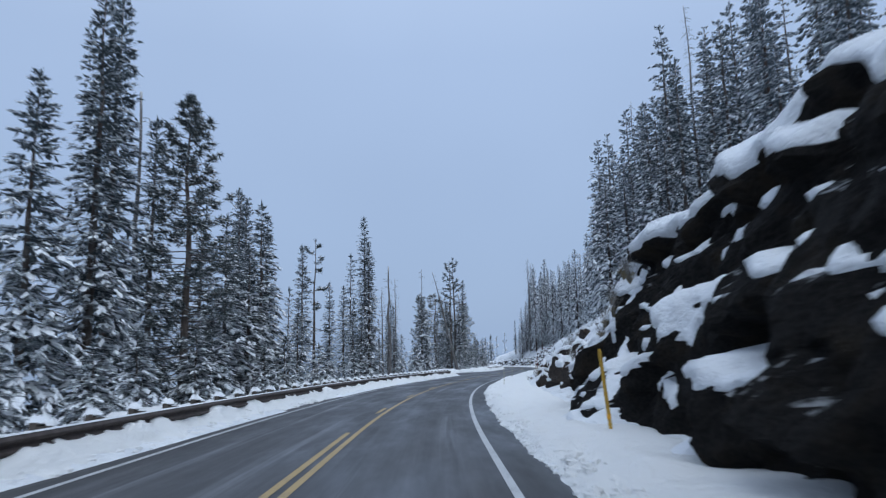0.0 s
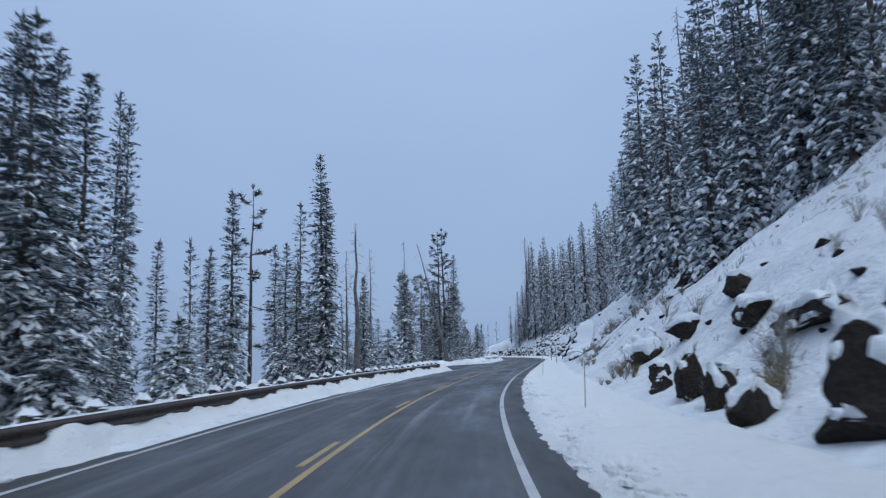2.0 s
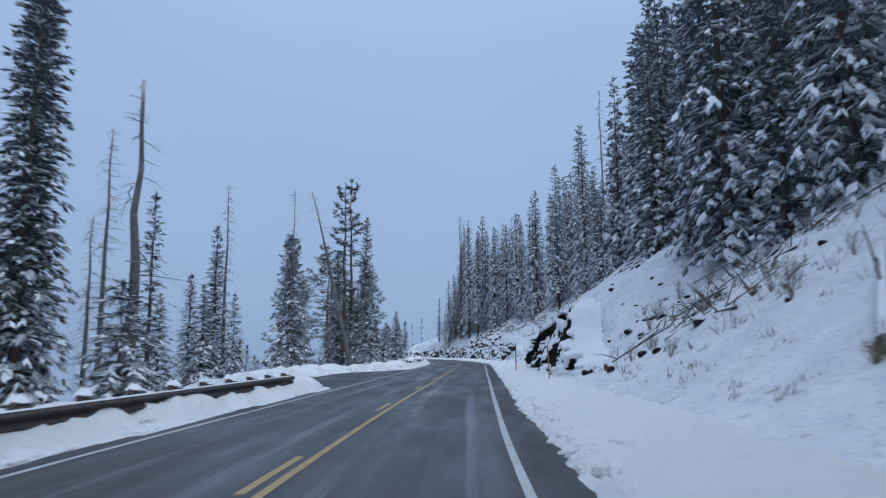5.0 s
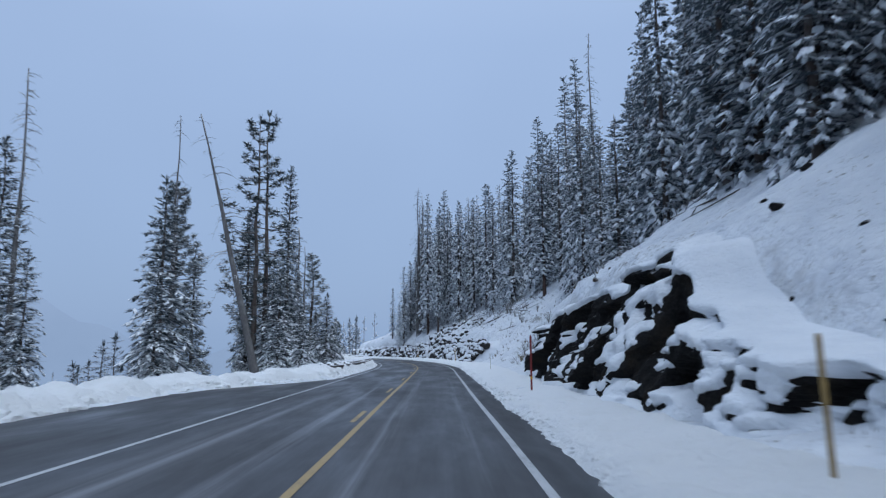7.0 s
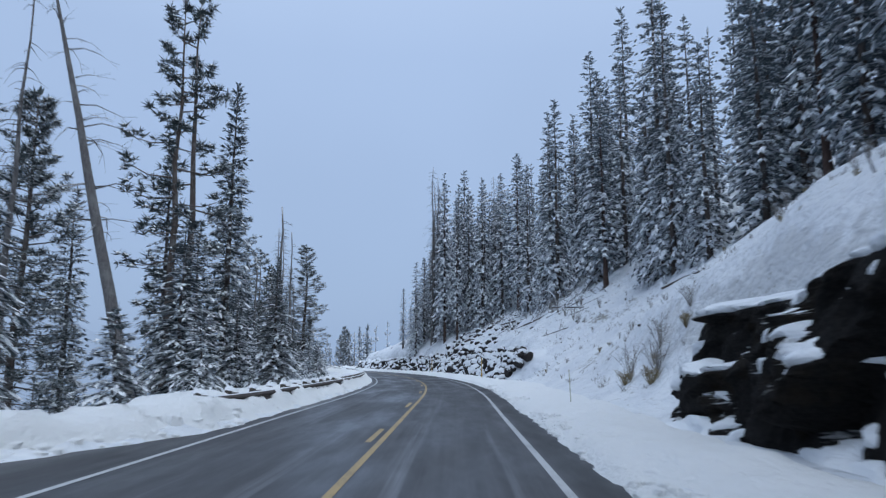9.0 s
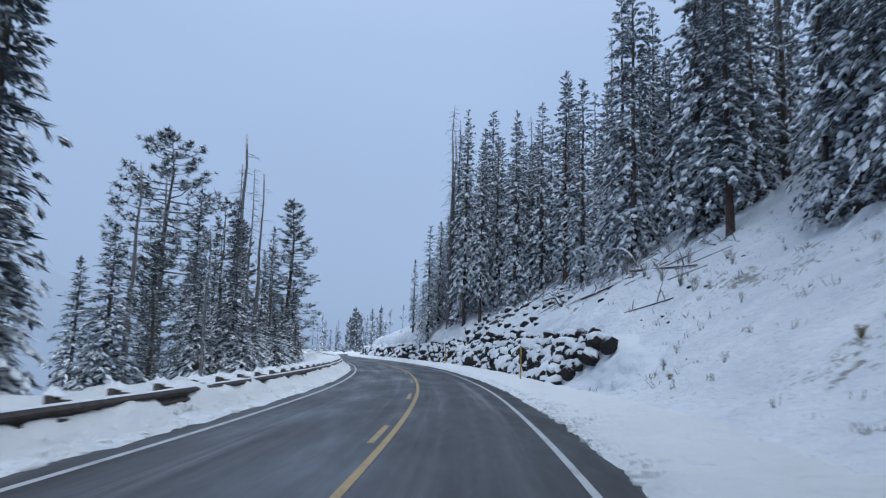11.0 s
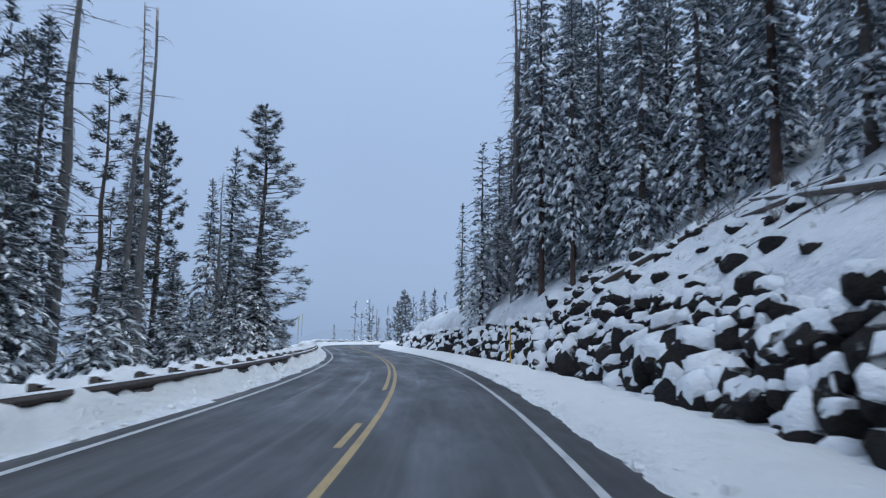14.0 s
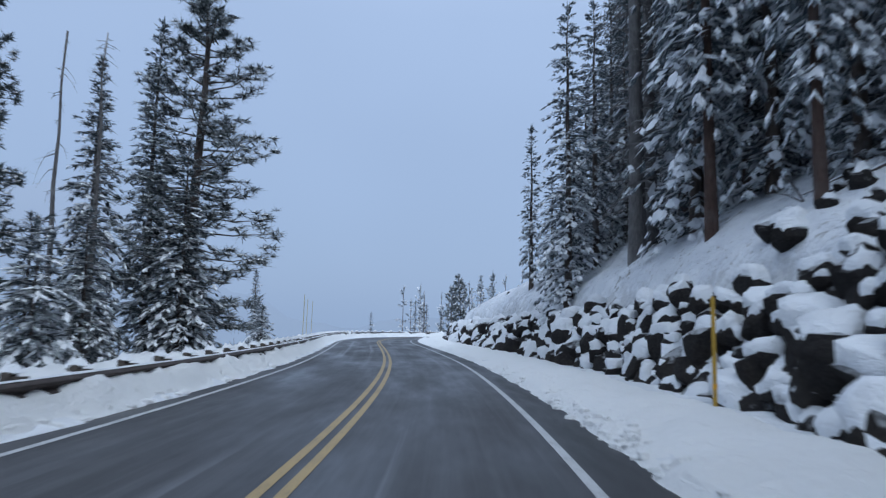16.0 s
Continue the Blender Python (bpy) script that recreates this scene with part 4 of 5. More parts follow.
def rock_cut(label, s0, s1, height_fn, seed, lean=0.32, cell=1.6, depth=1.0, taper=1.8, fore=0.0, wave=0.5, dip=0.0, cover=None, start=None):
    """A blocky dark face at the foot of the bank, with snow caught on its ledges and in its clefts."""
    r = random.Random(seed)
    n = int((s1 - s0) * 8 / (cell * cell) * 1.1)
    cs = np.array([(r.uniform(s0 - 1, s1 + 1), r.uniform(-0.5, 7.5)) for _ in range(n)])
    off = np.array([r.uniform(0, depth) for _ in range(n)])
    tilt = np.array([(r.uniform(-0.3, 0.3), r.uniform(-0.25, 0.35)) for _ in range(n)])
    cols, rows = int((s1 - s0) / 0.11), 66
    SS, VV = np.meshgrid(np.linspace(s0, s1, cols), np.linspace(0, 1, rows))
    hh = height_fn(SS) * (1 + wave * (0.14 * jag(SS, 3.1, seed) + 0.12 * jag(SS, 1.1, seed + 1)))
    z = -0.25 + VV * (hh + 0.25)
    tz = z + dip * SS
    ks, kz = (SS + 0.5 * rough(SS, z, 2.6, seed + 2)).ravel(), (z + 0.4 * rough(SS, z, 2.2, seed + 3)).ravel()
    block = np.zeros(SS.size)
    for k in range(0, SS.size, 6000):
        dx, dz = ks[k : k + 6000, None] - cs[:, 0], (kz[k : k + 6000, None] - cs[:, 1]) * 1.15
        i = np.argmin(dx * dx + dz * dz, axis=1)
        j = np.arange(len(i))
        block[k : k + 6000] = off[i] + tilt[i, 0] * dx[j, i] + tilt[i, 1] * dz[j, i]
    block = block.reshape(SS.shape)
    n2 = int((s1 - s0) * 8 / 0.22)
    c2 = np.array([(r.uniform(s0 - 1, s1 + 1), r.uniform(-0.5, 7.5)) for _ in range(n2)])
    o2 = np.array([r.uniform(-0.16, 0.16) for _ in range(n2)])
    chip = np.zeros(SS.size)
    for k in range(0, SS.size, 3000):
        dx, dz = ks[k : k + 3000, None] - c2[:, 0], (kz[k : k + 3000, None] - c2[:, 1]) * 0.8
        chip[k : k + 3000] = o2[np.argmin(dx * dx + dz * dz, axis=1)]
    block = blur(block + chip.reshape(SS.shape), 1) + 0.10 * rough(SS, z, 0.6, seed + 4, 3)
    crown = ease(VV, 0.80, 0.92)
    block = block * (1 - 0.8 * crown) + depth * 0.4 * crown
    ends = np.minimum(ease(SS, s0, s0 + (start or taper)), 1 - ease(SS, s1 - taper, s1))
    u = 0.2 + bank_foot(SS) - fore * ease(SS, s0 - 4, s0 + 7) + lean * z + (block - depth * 0.5) * (0.4 + 0.6 * ends) + (2.6 if start else 1.4) * (1 - ends)
    u = u + 2.2 * ease(VV, 0.82, 1.0) ** 2          # the crown turns back into the bank
    crest = z.copy()
    z[-1] -= 1.6          # closed down behind the crown
    rock = thing("rock_outcrop", label, "rock outcrop", "rock cuts")
    x, y = at(SS.ravel(), u.ravel())
    part("rock_face", (np.stack([x, y, z.ravel()], 1), grid_faces(rows, cols, True)), M_CLIFF, rock)
    # snow lies where the face steps back, runs down the clefts and thins out to bare rock
    back = np.gradient(blur(u, 3), axis=0) / np.maximum(np.gradient(crest, axis=0), 0.02)
    lie = 0.34 * np.clip(blur(back, 1) - lean, -0.8, 1.4) + 0.34 * rough(SS * 0.6, tz * 1.1, 1.2, seed + 7, 3, 0.6) + 0.36 * rough(SS, tz, 0.5, seed + 20, 3, 0.7) + 0.16 * rough(SS, z, 2.6, seed + 8, 2)
    body = (VV > 0.10) & (VV < 0.84)
    share = cover(SS)
    lie = lie - np.quantile(lie[body], 1 - share[body].mean()) + 1.1 * (share - share[body].mean())
    lie = lie + 1.6 * ease(VV + 0.10 * jag(SS, 1.5, seed + 15) + 0.07 * jag(SS, 0.55, seed + 16), 0.84, 0.97) + 1.5 * (1 - ease(z + 0.25 * jag(SS, 1.1, seed + 18), -0.15, 0.35))
    hold = ease(lie, -0.06, 0.10)
    deep = ease(lie, 0.0, 0.55)
    near = blur(u, 1) - 0.04 - 0.12 * deep - 0.05 * rough(SS, z, 0.7, seed + 13, 3) * hold
    us = (u + 0.30) * (1 - hold) + near * hold
    zs = crest + 0.05 * hold + 0.10 * deep
    us[-1] += 0.3
    zs[-1] -= 1.6
    x, y = at(SS.ravel(), us.ravel())
    part("snow_cover", (np.stack([x, y, zs.ravel()], 1), grid_faces(rows, cols, True)), M_SNOW, rock, "fresh snow caught on the ledges", smooth=True)
    return rock


def face_a(s):
    return np.interp(s, [-22, 4, 10, 18, 21, 23, 24.5, 26, 28], [7.4, 6.8, 6.1, 5.8, 5.7, 5.2, 3.8, 2.1, 1.4])


def face_c(s):
    return np.interp(s, [86, 92, 96, 99, 101, 103, 104.5, 106, 109, 113, 118, 123, 127], [0.6, 1.0, 1.5, 2.1, 3.1, 4.5, 5.0, 4.6, 3.9, 4.2, 3.6, 3.2, 2.8])


rock_cut("tall black fractured rock face streaked with snow ledges", -22, 27, face_a, 201, 0.40, 1.3, 1.15, dip=-0.35, cover=lambda s: 0.30 + 0.18 * ease(s, 16, 24))
rock_cut("black basalt bluff with snow on its ledges", 87.0, 126.5, face_c, 203, 0.36, 1.4, 0.9, 1.1, 0.5, 0.6, -0.25, lambda s: 0.54 - 0.16 * ease(s, 100, 105) - 0.16 * ease(s, 106, 112), 6.0)


# ---- dry boulder wall ----
def boulder_mesh(seed, finer=0):
    """A quarried boulder: flat broken faces, chipped corners."""
    r = random.Random(seed)
    bm = bmesh.new()
    bmesh.ops.create_icosphere(bm, subdivisions=2 + finer, radius=0.56)
    planes = [(Vector((r.gauss(0, 1), r.gauss(0, 1), r.gauss(0, 1))).normalized(), r.uniform(0.30, 0.45)) for _ in range(11)]
    for v in bm.verts:
        for nrm, d in planes:
            over = v.co.dot(nrm) - d
            if over > 0:
                v.co -= nrm * over * 0.93
        v.co *= 1 + 0.09 * noise.noise(v.co * 4 + Vector((seed, 0, 0))) + 0.05 * noise.noise(v.co * 9 + Vector((0, seed, 0)))
    me = bpy.data.meshes.new("boulder")
    bm.to_mesh(me)
    me.materials.append(M_BOULDER)
    return me


BOULDERS = [boulder_mesh(300 + k) for k in range(14)]
SKINS = [boulder_mesh(300 + k, 1) for k in range(14)]          # the same stones, finer, for the snow that covers them


def wall_top(s):
    return np.interp(s, [152, 155, 159, 164, 170, 176, 183, 190, 197, 205, 216, 240, 268, 277], [0.2, 0.9, 1.9, 2.55, 2.8, 2.6, 2.8, 3.2, 3.1, 2.5, 2.1, 1.7, 1.2, 0.3]) + 0.22 * jag(s, 2.3, 88)


def wall_face(s, z):
    """How far aside the wall's face stands at height z."""
    return bank_foot(s) - 0.35 + 0.42 * ease(s, 172, 182) + z * (0.60 - 0.18 * ease(s, 175, 187))


def snow_cap(g, me, m, w, r):
    """Snow clinging to the upper faces of a stone: its own skin, swollen where it faces up."""
    turn = m.to_3x3().inverted().transposed()
    drift, hold, spots = Vector((r.uniform(0, 90), 0, 0)), [], []
    more = r.uniform(-0.15, 0.22)
    for v in me.vertices:
        nrm, p = (turn @ v.normal).normalized(), m @ v.co
        h = float(ease(nrm.z + more + 0.7 * noise.noise(p * 2.6 + drift), 0.58, 0.86))
        hold.append(h)
        spots.append(p + nrm * (w * (0.12 * h - 0.05)) + Vector((0, 0, 0.09 * w * h)))
    keep = {}
    for poly in me.polygons:
        if max(hold[i] for i in poly.vertices) > 0.02:
            face = []
            for i in poly.vertices:
                if i not in keep:
                    keep[i] = len(g.v)
                    g.v.append(spots[i])
                face.append(keep[i])
            g.f.append(tuple(face))


def boulder_wall():
    wall = thing("boulder_wall", "dry-laid wall of dark boulders capped with snow", "stone wall", kind="structure")
    r = random.Random(9)
    rest_v, rest_f, built = [], [], 0
    caps = Geo()
    for row in range(8):
        s = 164.2 - 1.0 * row
        while s < 276:
            w = r.choice((0.6, 0.75, 0.9, 1.1, 1.35, 1.6)) * r.uniform(0.9, 1.1) * (1 - 0.04 * row)
            top = wall_top(s)
            if s < 166:
                w = min(w, 0.95)
            if row > 3:
                w = min(w, 0.85)
            z = 0.12 + row * 0.47 + r.uniform(-0.15, 0.15)
            if z < top + 0.25 * r.uniform(-1, 1) and r.random() > 0.04:
                u = float(wall_face(np.array(s), z)) + r.uniform(-0.2, 0.2)
                x, y = at(s, u)
                m = Matrix.Translation((float(x), float(y), z)) @ Euler((r.uniform(-0.5, 0.5), r.uniform(-0.5, 0.5), r.uniform(0, 6.28))).to_matrix().to_4x4() @ Matrix.Diagonal((w * 1.05, w * r.uniform(0.8, 1.1), w * r.uniform(0.65, 0.95), 1))
                pick = r.randrange(14)
                me = BOULDERS[pick]
                if r.random() < 0.88:
                    snow_cap(caps, SKINS[pick] if s < 215 else me, m, w, r)
                if s < 196 and built < 300:
                    ob = new("boulder", me)
                    ob.parent, ob.matrix_basis = wall, m
                    built += 1
                else:
                    n = len(rest_v)
                    rest_v += [m @ v.co for v in me.vertices]
                    rest_f += [tuple(n + i for i in p.vertices) for p in me.polygons]
            s += w * r.uniform(0.72, 0.95)
    tagged(part("snow_caps", caps.geo, M_SNOW, wall, "rounded snow caps on the boulders", smooth=True), kind="stuff")
    # snow drifted into the joints
    s_vals, v_vals = np.arange(154, 276, 0.2), np.linspace(0, 1, 18)
    verts = []
    for v in v_vals:
        hgt = wall_top(s_vals) + 0.12
        zz = v * hgt
        uu = wall_face(s_vals, zz) + 0.13 + 0.9 * (1 - ease(s_vals, 155, 163)) - 0.26 * rough(s_vals, zz * 1.2, 0.8, 71, 3) + 1.6 * ease(v, 0.86, 1.0)
        x, y = at(s_vals, uu)
        verts += list(zip(x.tolist(), y.tolist(), zz.tolist()))
    part("snow_fill", (verts, grid_faces(len(v_vals), len(s_vals), True)), M_SNOW, wall, "snow drifted between the boulders", smooth=True)
    tagged(part("boulder_run", (rest_v, rest_f), M_BOULDER, wall), kind="stuff")


boulder_wall()

# ---- single outcrops on the bank past the first face ----
def crag_mesh(seed):
    """An angular, split block with chipped faces."""
    r = random.Random(seed)
    bm = bmesh.new()
    bmesh.ops.create_icosphere(bm, subdivisions=4, radius=0.6)
    planes = [(Vector((r.gauss(0, 1), r.gauss(0, 1), r.gauss(0, 0.7))).normalized(), r.uniform(0.24, 0.46)) for _ in range(16)]
    for v in bm.verts:
        for nrm, d in planes:
            over = v.co.dot(nrm) - d
            if over > 0:
                v.co -= nrm * over * 0.97
        step = math.floor(4.5 * noise.noise(v.co * 1.7 + Vector((seed, 3, 0)))) / 4.5
        v.co *= 1 + 0.30 * step + 0.16 * noise.noise(v.co * 5 + Vector((seed, 0, 0)))
    me = bpy.data.meshes.new("crag")
    bm.to_mesh(me)
    me.materials.append(M_CRAG)
    return me


def bank_outcrop(s, u, z, long, deep, tall, turn, seed, label):
    """One block standing out of the drifted bank, its crown under snow."""
    me = crag_mesh(seed)
    x, y = at(s, u)
    ob = new("bank_outcrop", me)
    ob.matrix_basis = Matrix.Translation((float(x), float(y), float(land(s, u)) + 0.6 * z * tall)) @ Matrix.Rotation(turn, 4, "Z") @ Matrix.Diagonal((0.8 * deep, 0.8 * long, 0.68 * tall, 1))
    tagged(ob, label, "rock outcrop", "outcrops on the bank")
    cap = Geo()
    snow_cap(cap, me, ob.matrix_basis, 0.8 * min(long, deep, tall), random.Random(seed))
    inv = ob.matrix_basis.inverted()
    part("snow_cap", ([inv @ v for v in cap.v], cap.f), M_SNOW, ob, "snow lying over its crown", smooth=True)


BROWN, BLACK = "brown split rock ledge under a cap of snow", "dark angular rock standing out of the drifted snow"
for k, (s, u, z, long, deep, tall, turn, label) in enumerate((
        (51.5, 7.9, 0.08, 3.2, 2.0, 2.2, 0.2, BROWN), (48.9, 8.7, 0.10, 1.9, 1.5, 1.1, 0.5, BROWN), (42.0, 6.9, 0.22, 1.5, 1.4, 2.0, -0.2, BLACK), (39.8, 6.8, 0.20, 1.3, 1.1, 1.6, 0.4, BLACK), (37.8, 6.5, 0.20, 1.3, 1.2, 1.6, 0.1, BROWN),
        (35.0, 7.0, 0.20, 2.4, 1.7, 2.3, 0.3, BLACK), (32.6, 7.2, 0.20, 1.6, 1.4, 1.8, -0.3, BLACK), (41.0, 9.0, 0.10, 3.2, 1.5, 1.3, 0.15, BLACK), (44.2, 9.0, 0.08, 2.6, 1.4, 1.2, -0.1, BLACK), (37.6, 9.2, 0.10, 2.8, 1.5, 1.3, 0.2, BLACK),
        (28.6, 7.2, 0.20, 1.4, 1.3, 2.6, 0.2, BLACK), (30.6, 7.4, 0.15, 1.2, 1.2, 1.6, -0.4, BROWN), (34.3, 9.6, 0.08, 2.6, 1.6, 1.4, 0.1, BLACK), (47.0, 9.8, 0.06, 1.8, 1.2, 1.0, 0.3, BLACK), (26.8, 8.0, 0.2, 1.8, 1.6, 2.4, 0.0, BROWN),
        (46.0, 7.2, 0.12, 1.0, 0.9, 0.9, 0.2, BROWN), (44.4, 6.8, 0.10, 0.9, 0.8, 0.9, 0.7, BLACK))):
    bank_outcrop(s, u, z, long, deep, tall, turn, 800 + k, label)

# ---- loose things on the bank ----
def stone_on_bank(s, u, size, k):
    x, y = at(s, u)
    ob = new("bank_stone", BOULDER_BARE[k % len(BOULDER_BARE)])
    ob.matrix_basis = Matrix.Translation((float(x), float(y), float(land(s, u)) - 0.08 * size)) @ Matrix.Rotation(k * 2.4, 4, "Z") @ Matrix.Diagonal((size, size * 0.8, size * 0.6, 1))
    return tagged(ob, "small dark stone poking through the snowy bank", "stone", "stones on the bank")


BOULDER_BARE = []
for src in BOULDERS[:5]:
    me = src.copy()
    me.materials[0] = M_CLIFF
    BOULDER_BARE.append(me)
scatter = random.Random(404)
for k in range(150):
    s = scatter.choice((scatter.uniform(34, 62), scatter.uniform(60, 100), scatter.uniform(118, 165), scatter.uniform(160, 245)))
    u = 8.3 + 9 * scatter.random() ** 1.4
    if 96 < s < 124 and u < 10.5 or s < 34 and u < 10.5 or s > 155 and u < 10:
        u += 2.6
    if 62 < s < 160 and k % 5 > 1:
        continue
    stone_on_bank(s, u, (0.45 if 122 < s < 160 else 1.0) * scatter.choice((0.2, 0.25, 0.3, 0.3, 0.35, 0.4, 0.55)), k)


def shrub_geo(seed, tall, stems, spread):
    r = random.Random(seed)
    g = Geo()
    for k in range(stems):
        a = r.uniform(0, 6.28)
        d = Vector((math.cos(a) * spread * r.uniform(0.1, 1), math.sin(a) * spread * r.uniform(0.1, 1), tall * r.uniform(0.55, 1.0)))
        mid = d * 0.5 + Vector((r.uniform(-0.1, 0.1), r.uniform(-0.1, 0.1), 0.05))
        g.tube([Vector((0, 0, -0.1)), mid, d], [0.012, 0.009, 0.004], 3)
        for i in range(4):
            p = mid.lerp(d, r.uniform(0, 0.9))
            v = Vector((r.uniform(-1, 1), r.uniform(-1, 1), r.uniform(0.1, 1))).normalized() * tall * r.uniform(0.12, 0.3)
            g.tube([p, p + v], [0.006, 0.003], 3)
    return g


SHRUBS = []
for k in range(4):
    bush = thing("bare_shrub", "leafless brown shrub flecked with snow", "shrub", "shrubs on the bank")
    g = shrub_geo(500 + k, 0.9 + 0.15 * k, 17, 0.55)
    tagged(part("twig_mass", g.geo, M_TWIG, bush), kind="stuff")
    SHRUBS.append(bush)
TUFTS = []
for k in range(3):
    tuft = thing("grass_tuft", "clump of dry straw-coloured grass in snow", "grass", "grass tufts on the bank")
    g = shrub_geo(520 + k, 0.5, 30, 0.35)
    tagged(part("grass_mass", g.geo, M_STRAW, tuft), kind="stuff")
    TUFTS.append(tuft)
count = {}


def set_down(models, s, u, size):
    key = models[0].name
    n = count[key] = count.get(key, -1) + 1
    x, y = at(s, u)
    m = Matrix.Translation((float(x), float(y), float(land(s, u)) - 0.03)) @ Matrix.Rotation(n * 1.9, 4, "Z") @ Matrix.Scale(size, 4)
    model = models[n % len(models)]
    if n < len(models):
        model.matrix_basis = m
        return model
    return copy_thing(model, m @ Matrix.Scale(1 / model.scale.x, 4))


for k in range(110):
    s = scatter.choice((scatter.uniform(34, 96), scatter.uniform(34, 96), scatter.uniform(122, 165), scatter.uniform(165, 245)))
    u = (7.4 if s < 160 else 11.0) + 7.5 * scatter.random() ** 1.2
    set_down(SHRUBS if scatter.random() < 0.75 else TUFTS, s, u, scatter.uniform(0.35, 0.8) * (0.7 if 122 < s < 162 else 1.0))
for s, u, size in ((130, 7.6, 1.2), (131.2, 8.1, 1.0), (132.5, 7.4, 1.1), (129.5, 8.6, 1.0), (36, 7.5, 1.0), (38.5, 7.2, 1.1), (40, 7.9, 1.0), (166.5, 6.9, 1.1), (167.3, 7.1, 0.9)):
    set_down(TUFTS, s, u, size)
    set_down(SHRUBS, s + 0.4, u + 0.3, size * 0.9)


# brown growth rooted in the end of the first rock face
for s, z, size in ((21.0, 3.6, 0.6), (22.0, 2.8, 0.55), (22.8, 3.9, 0.6), (23.4, 2.2, 0.5), (23.8, 3.2, 0.55), (24.4, 2.6, 0.5), (24.8, 1.8, 0.5), (25.4, 1.4, 0.45)):
    u = float(bank_foot(np.array(s))) + 0.1 + 0.40 * z
    for models in (TUFTS, SHRUBS):
        ob = set_down(models, s, u, size)
        ob.matrix_basis = Matrix.Translation((0, 0, z - float(land(s, u)))) @ ob.matrix_basis


def bank_brush():
    """Dry stalks and twig ends standing out of the snow all over the bank, past counting."""
    r = random.Random(910)
    stalks = Geo()
    for k in range(1500):
        s = r.choice((r.uniform(30, 62), r.uniform(56, 97), r.uniform(56, 97), r.uniform(124, 165), r.uniform(160, 232)))
        u = (7.0 if s < 160 else 10.2) + 10 * r.random() ** 1.1
        if float(rough(s, u, 5.0, 91, 2)) < r.uniform(-0.5, 0.25):
            continue
        x, y = at(s, u)
        root, tall = Vector((float(x), float(y), float(land(s, u)) - 0.04)), r.uniform(0.12, 0.42)
        for i in range(r.randrange(4, 9)):
            way = Vector((r.gauss(0, 0.45), r.gauss(0, 0.45), 1)).normalized()
            foot = root + Vector((r.gauss(0, 0.10), r.gauss(0, 0.10), 0))
            stalks.tube([foot, foot + way * tall * r.uniform(0.5, 1.1)], [0.012, 0.005], 3)
    ob = new("bank_brush", mesh_of("bank_brush", stalks.v, stalks.f, M_TWIG))
    tagged(ob, "dry stalks and twigs poking through the snow", "brush", kind="stuff")


bank_brush()


def fallen_log(s0, u0, s1, u1, rad, seed, limbs=5):
    r = random.Random(seed)
    g, w, top = Geo(), Geo(), Geo()
    pts = []
    for k in range(7):
        t = k / 6
        s, u = s0 + (s1 - s0) * t, u0 + (u1 - u0) * t
        x, y = at(s, u)
        pts.append(Vector((float(x), float(y), 0)))
    za, zb = float(land(s0, u0)), float(land(s1, u1))
    under = [float(land(s0 + (s1 - s0) * k / 6, u0 + (u1 - u0) * k / 6)) for k in range(7)]
    chord = [za + (zb - za) * k / 6 for k in range(7)]
    lift = max(a - b for a, b in zip(under, chord))
    for k, p in enumerate(pts):
        p.z = chord[k] + 0.6 * lift + 0.35 * rad          # a straight trunk bridging the hollows
    log = thing("fallen_log", "fallen bare trunk with snow along its top", "fallen log", "fallen logs on the bank")
    rads = [rad * (1 - 0.55 * k / 6) for k in range(7)]
    g.tube(pts, rads, 8)
    g.f.append(tuple(range(7, -1, -1)))
    for k in range(limbs):
        i = r.randrange(1, 6)
        v = Vector((r.uniform(-1, 1), r.uniform(-1, 1), r.uniform(0.2, 1.0))).normalized() * r.uniform(0.4, 1.3)
        w.tube([pts[i], pts[i] + v * 0.6, pts[i] + v + Vector((0, 0, -0.1))], [0.03, 0.02, 0.008], 4)
    top.tube([p + Vector((0, 0, q * 0.62 + 0.01)) for p, q in zip(pts, rads)], [q * 0.85 + 0.008 for q in rads], 6)
    part("trunk", g.geo, M_BARK, log, smooth=True)
    if limbs:
        tagged(part("branchwork", w.geo, M_DEAD, log), kind="stuff")
    part("snow_strip", top.geo, M_SNOW, log, "snow lying along the trunk", smooth=True)
    return log


for k, (s0, u0, s1, u1, rad) in enumerate(((71.5, 8.2, 75.5, 10.6, 0.13), (62, 15.5, 78, 17.0, 0.13), (66, 13.8, 60, 15.8, 0.10), (79, 10.2, 82, 11.3, 0.07), (118.5, 9.3, 142, 15.6, 0.10), (180, 11.0, 191, 13.5, 0.13),
                                          (184, 12.4, 196, 12.2, 0.11), (197, 9.5, 191.5, 12.0, 0.17), (176, 11.2, 168, 13.6, 0.08), (172, 13.0, 164, 13.4, 0.09), (140, 14.5, 149, 15.6, 0.08), (152, 15.2, 146, 17.0, 0.08))):
    fallen_log(s0, u0, s1, u1, rad, 600 + k, 6 if s0 > 170 else 2)
# tangle of thin windfall at the forest's foot above the wall
for k in range(80):
    s0, u0 = scatter.uniform(163, 232), scatter.uniform(11.2, 15.6)
    turn, size = scatter.uniform(-1.2, 1.2), scatter.uniform(1.2, 4.0)
    fallen_log(s0, u0, s0 + size * math.cos(turn), max(10.0, u0 + size * math.sin(turn)), scatter.uniform(0.02, 0.05), 640 + k, scatter.choice((0, 3, 5)))
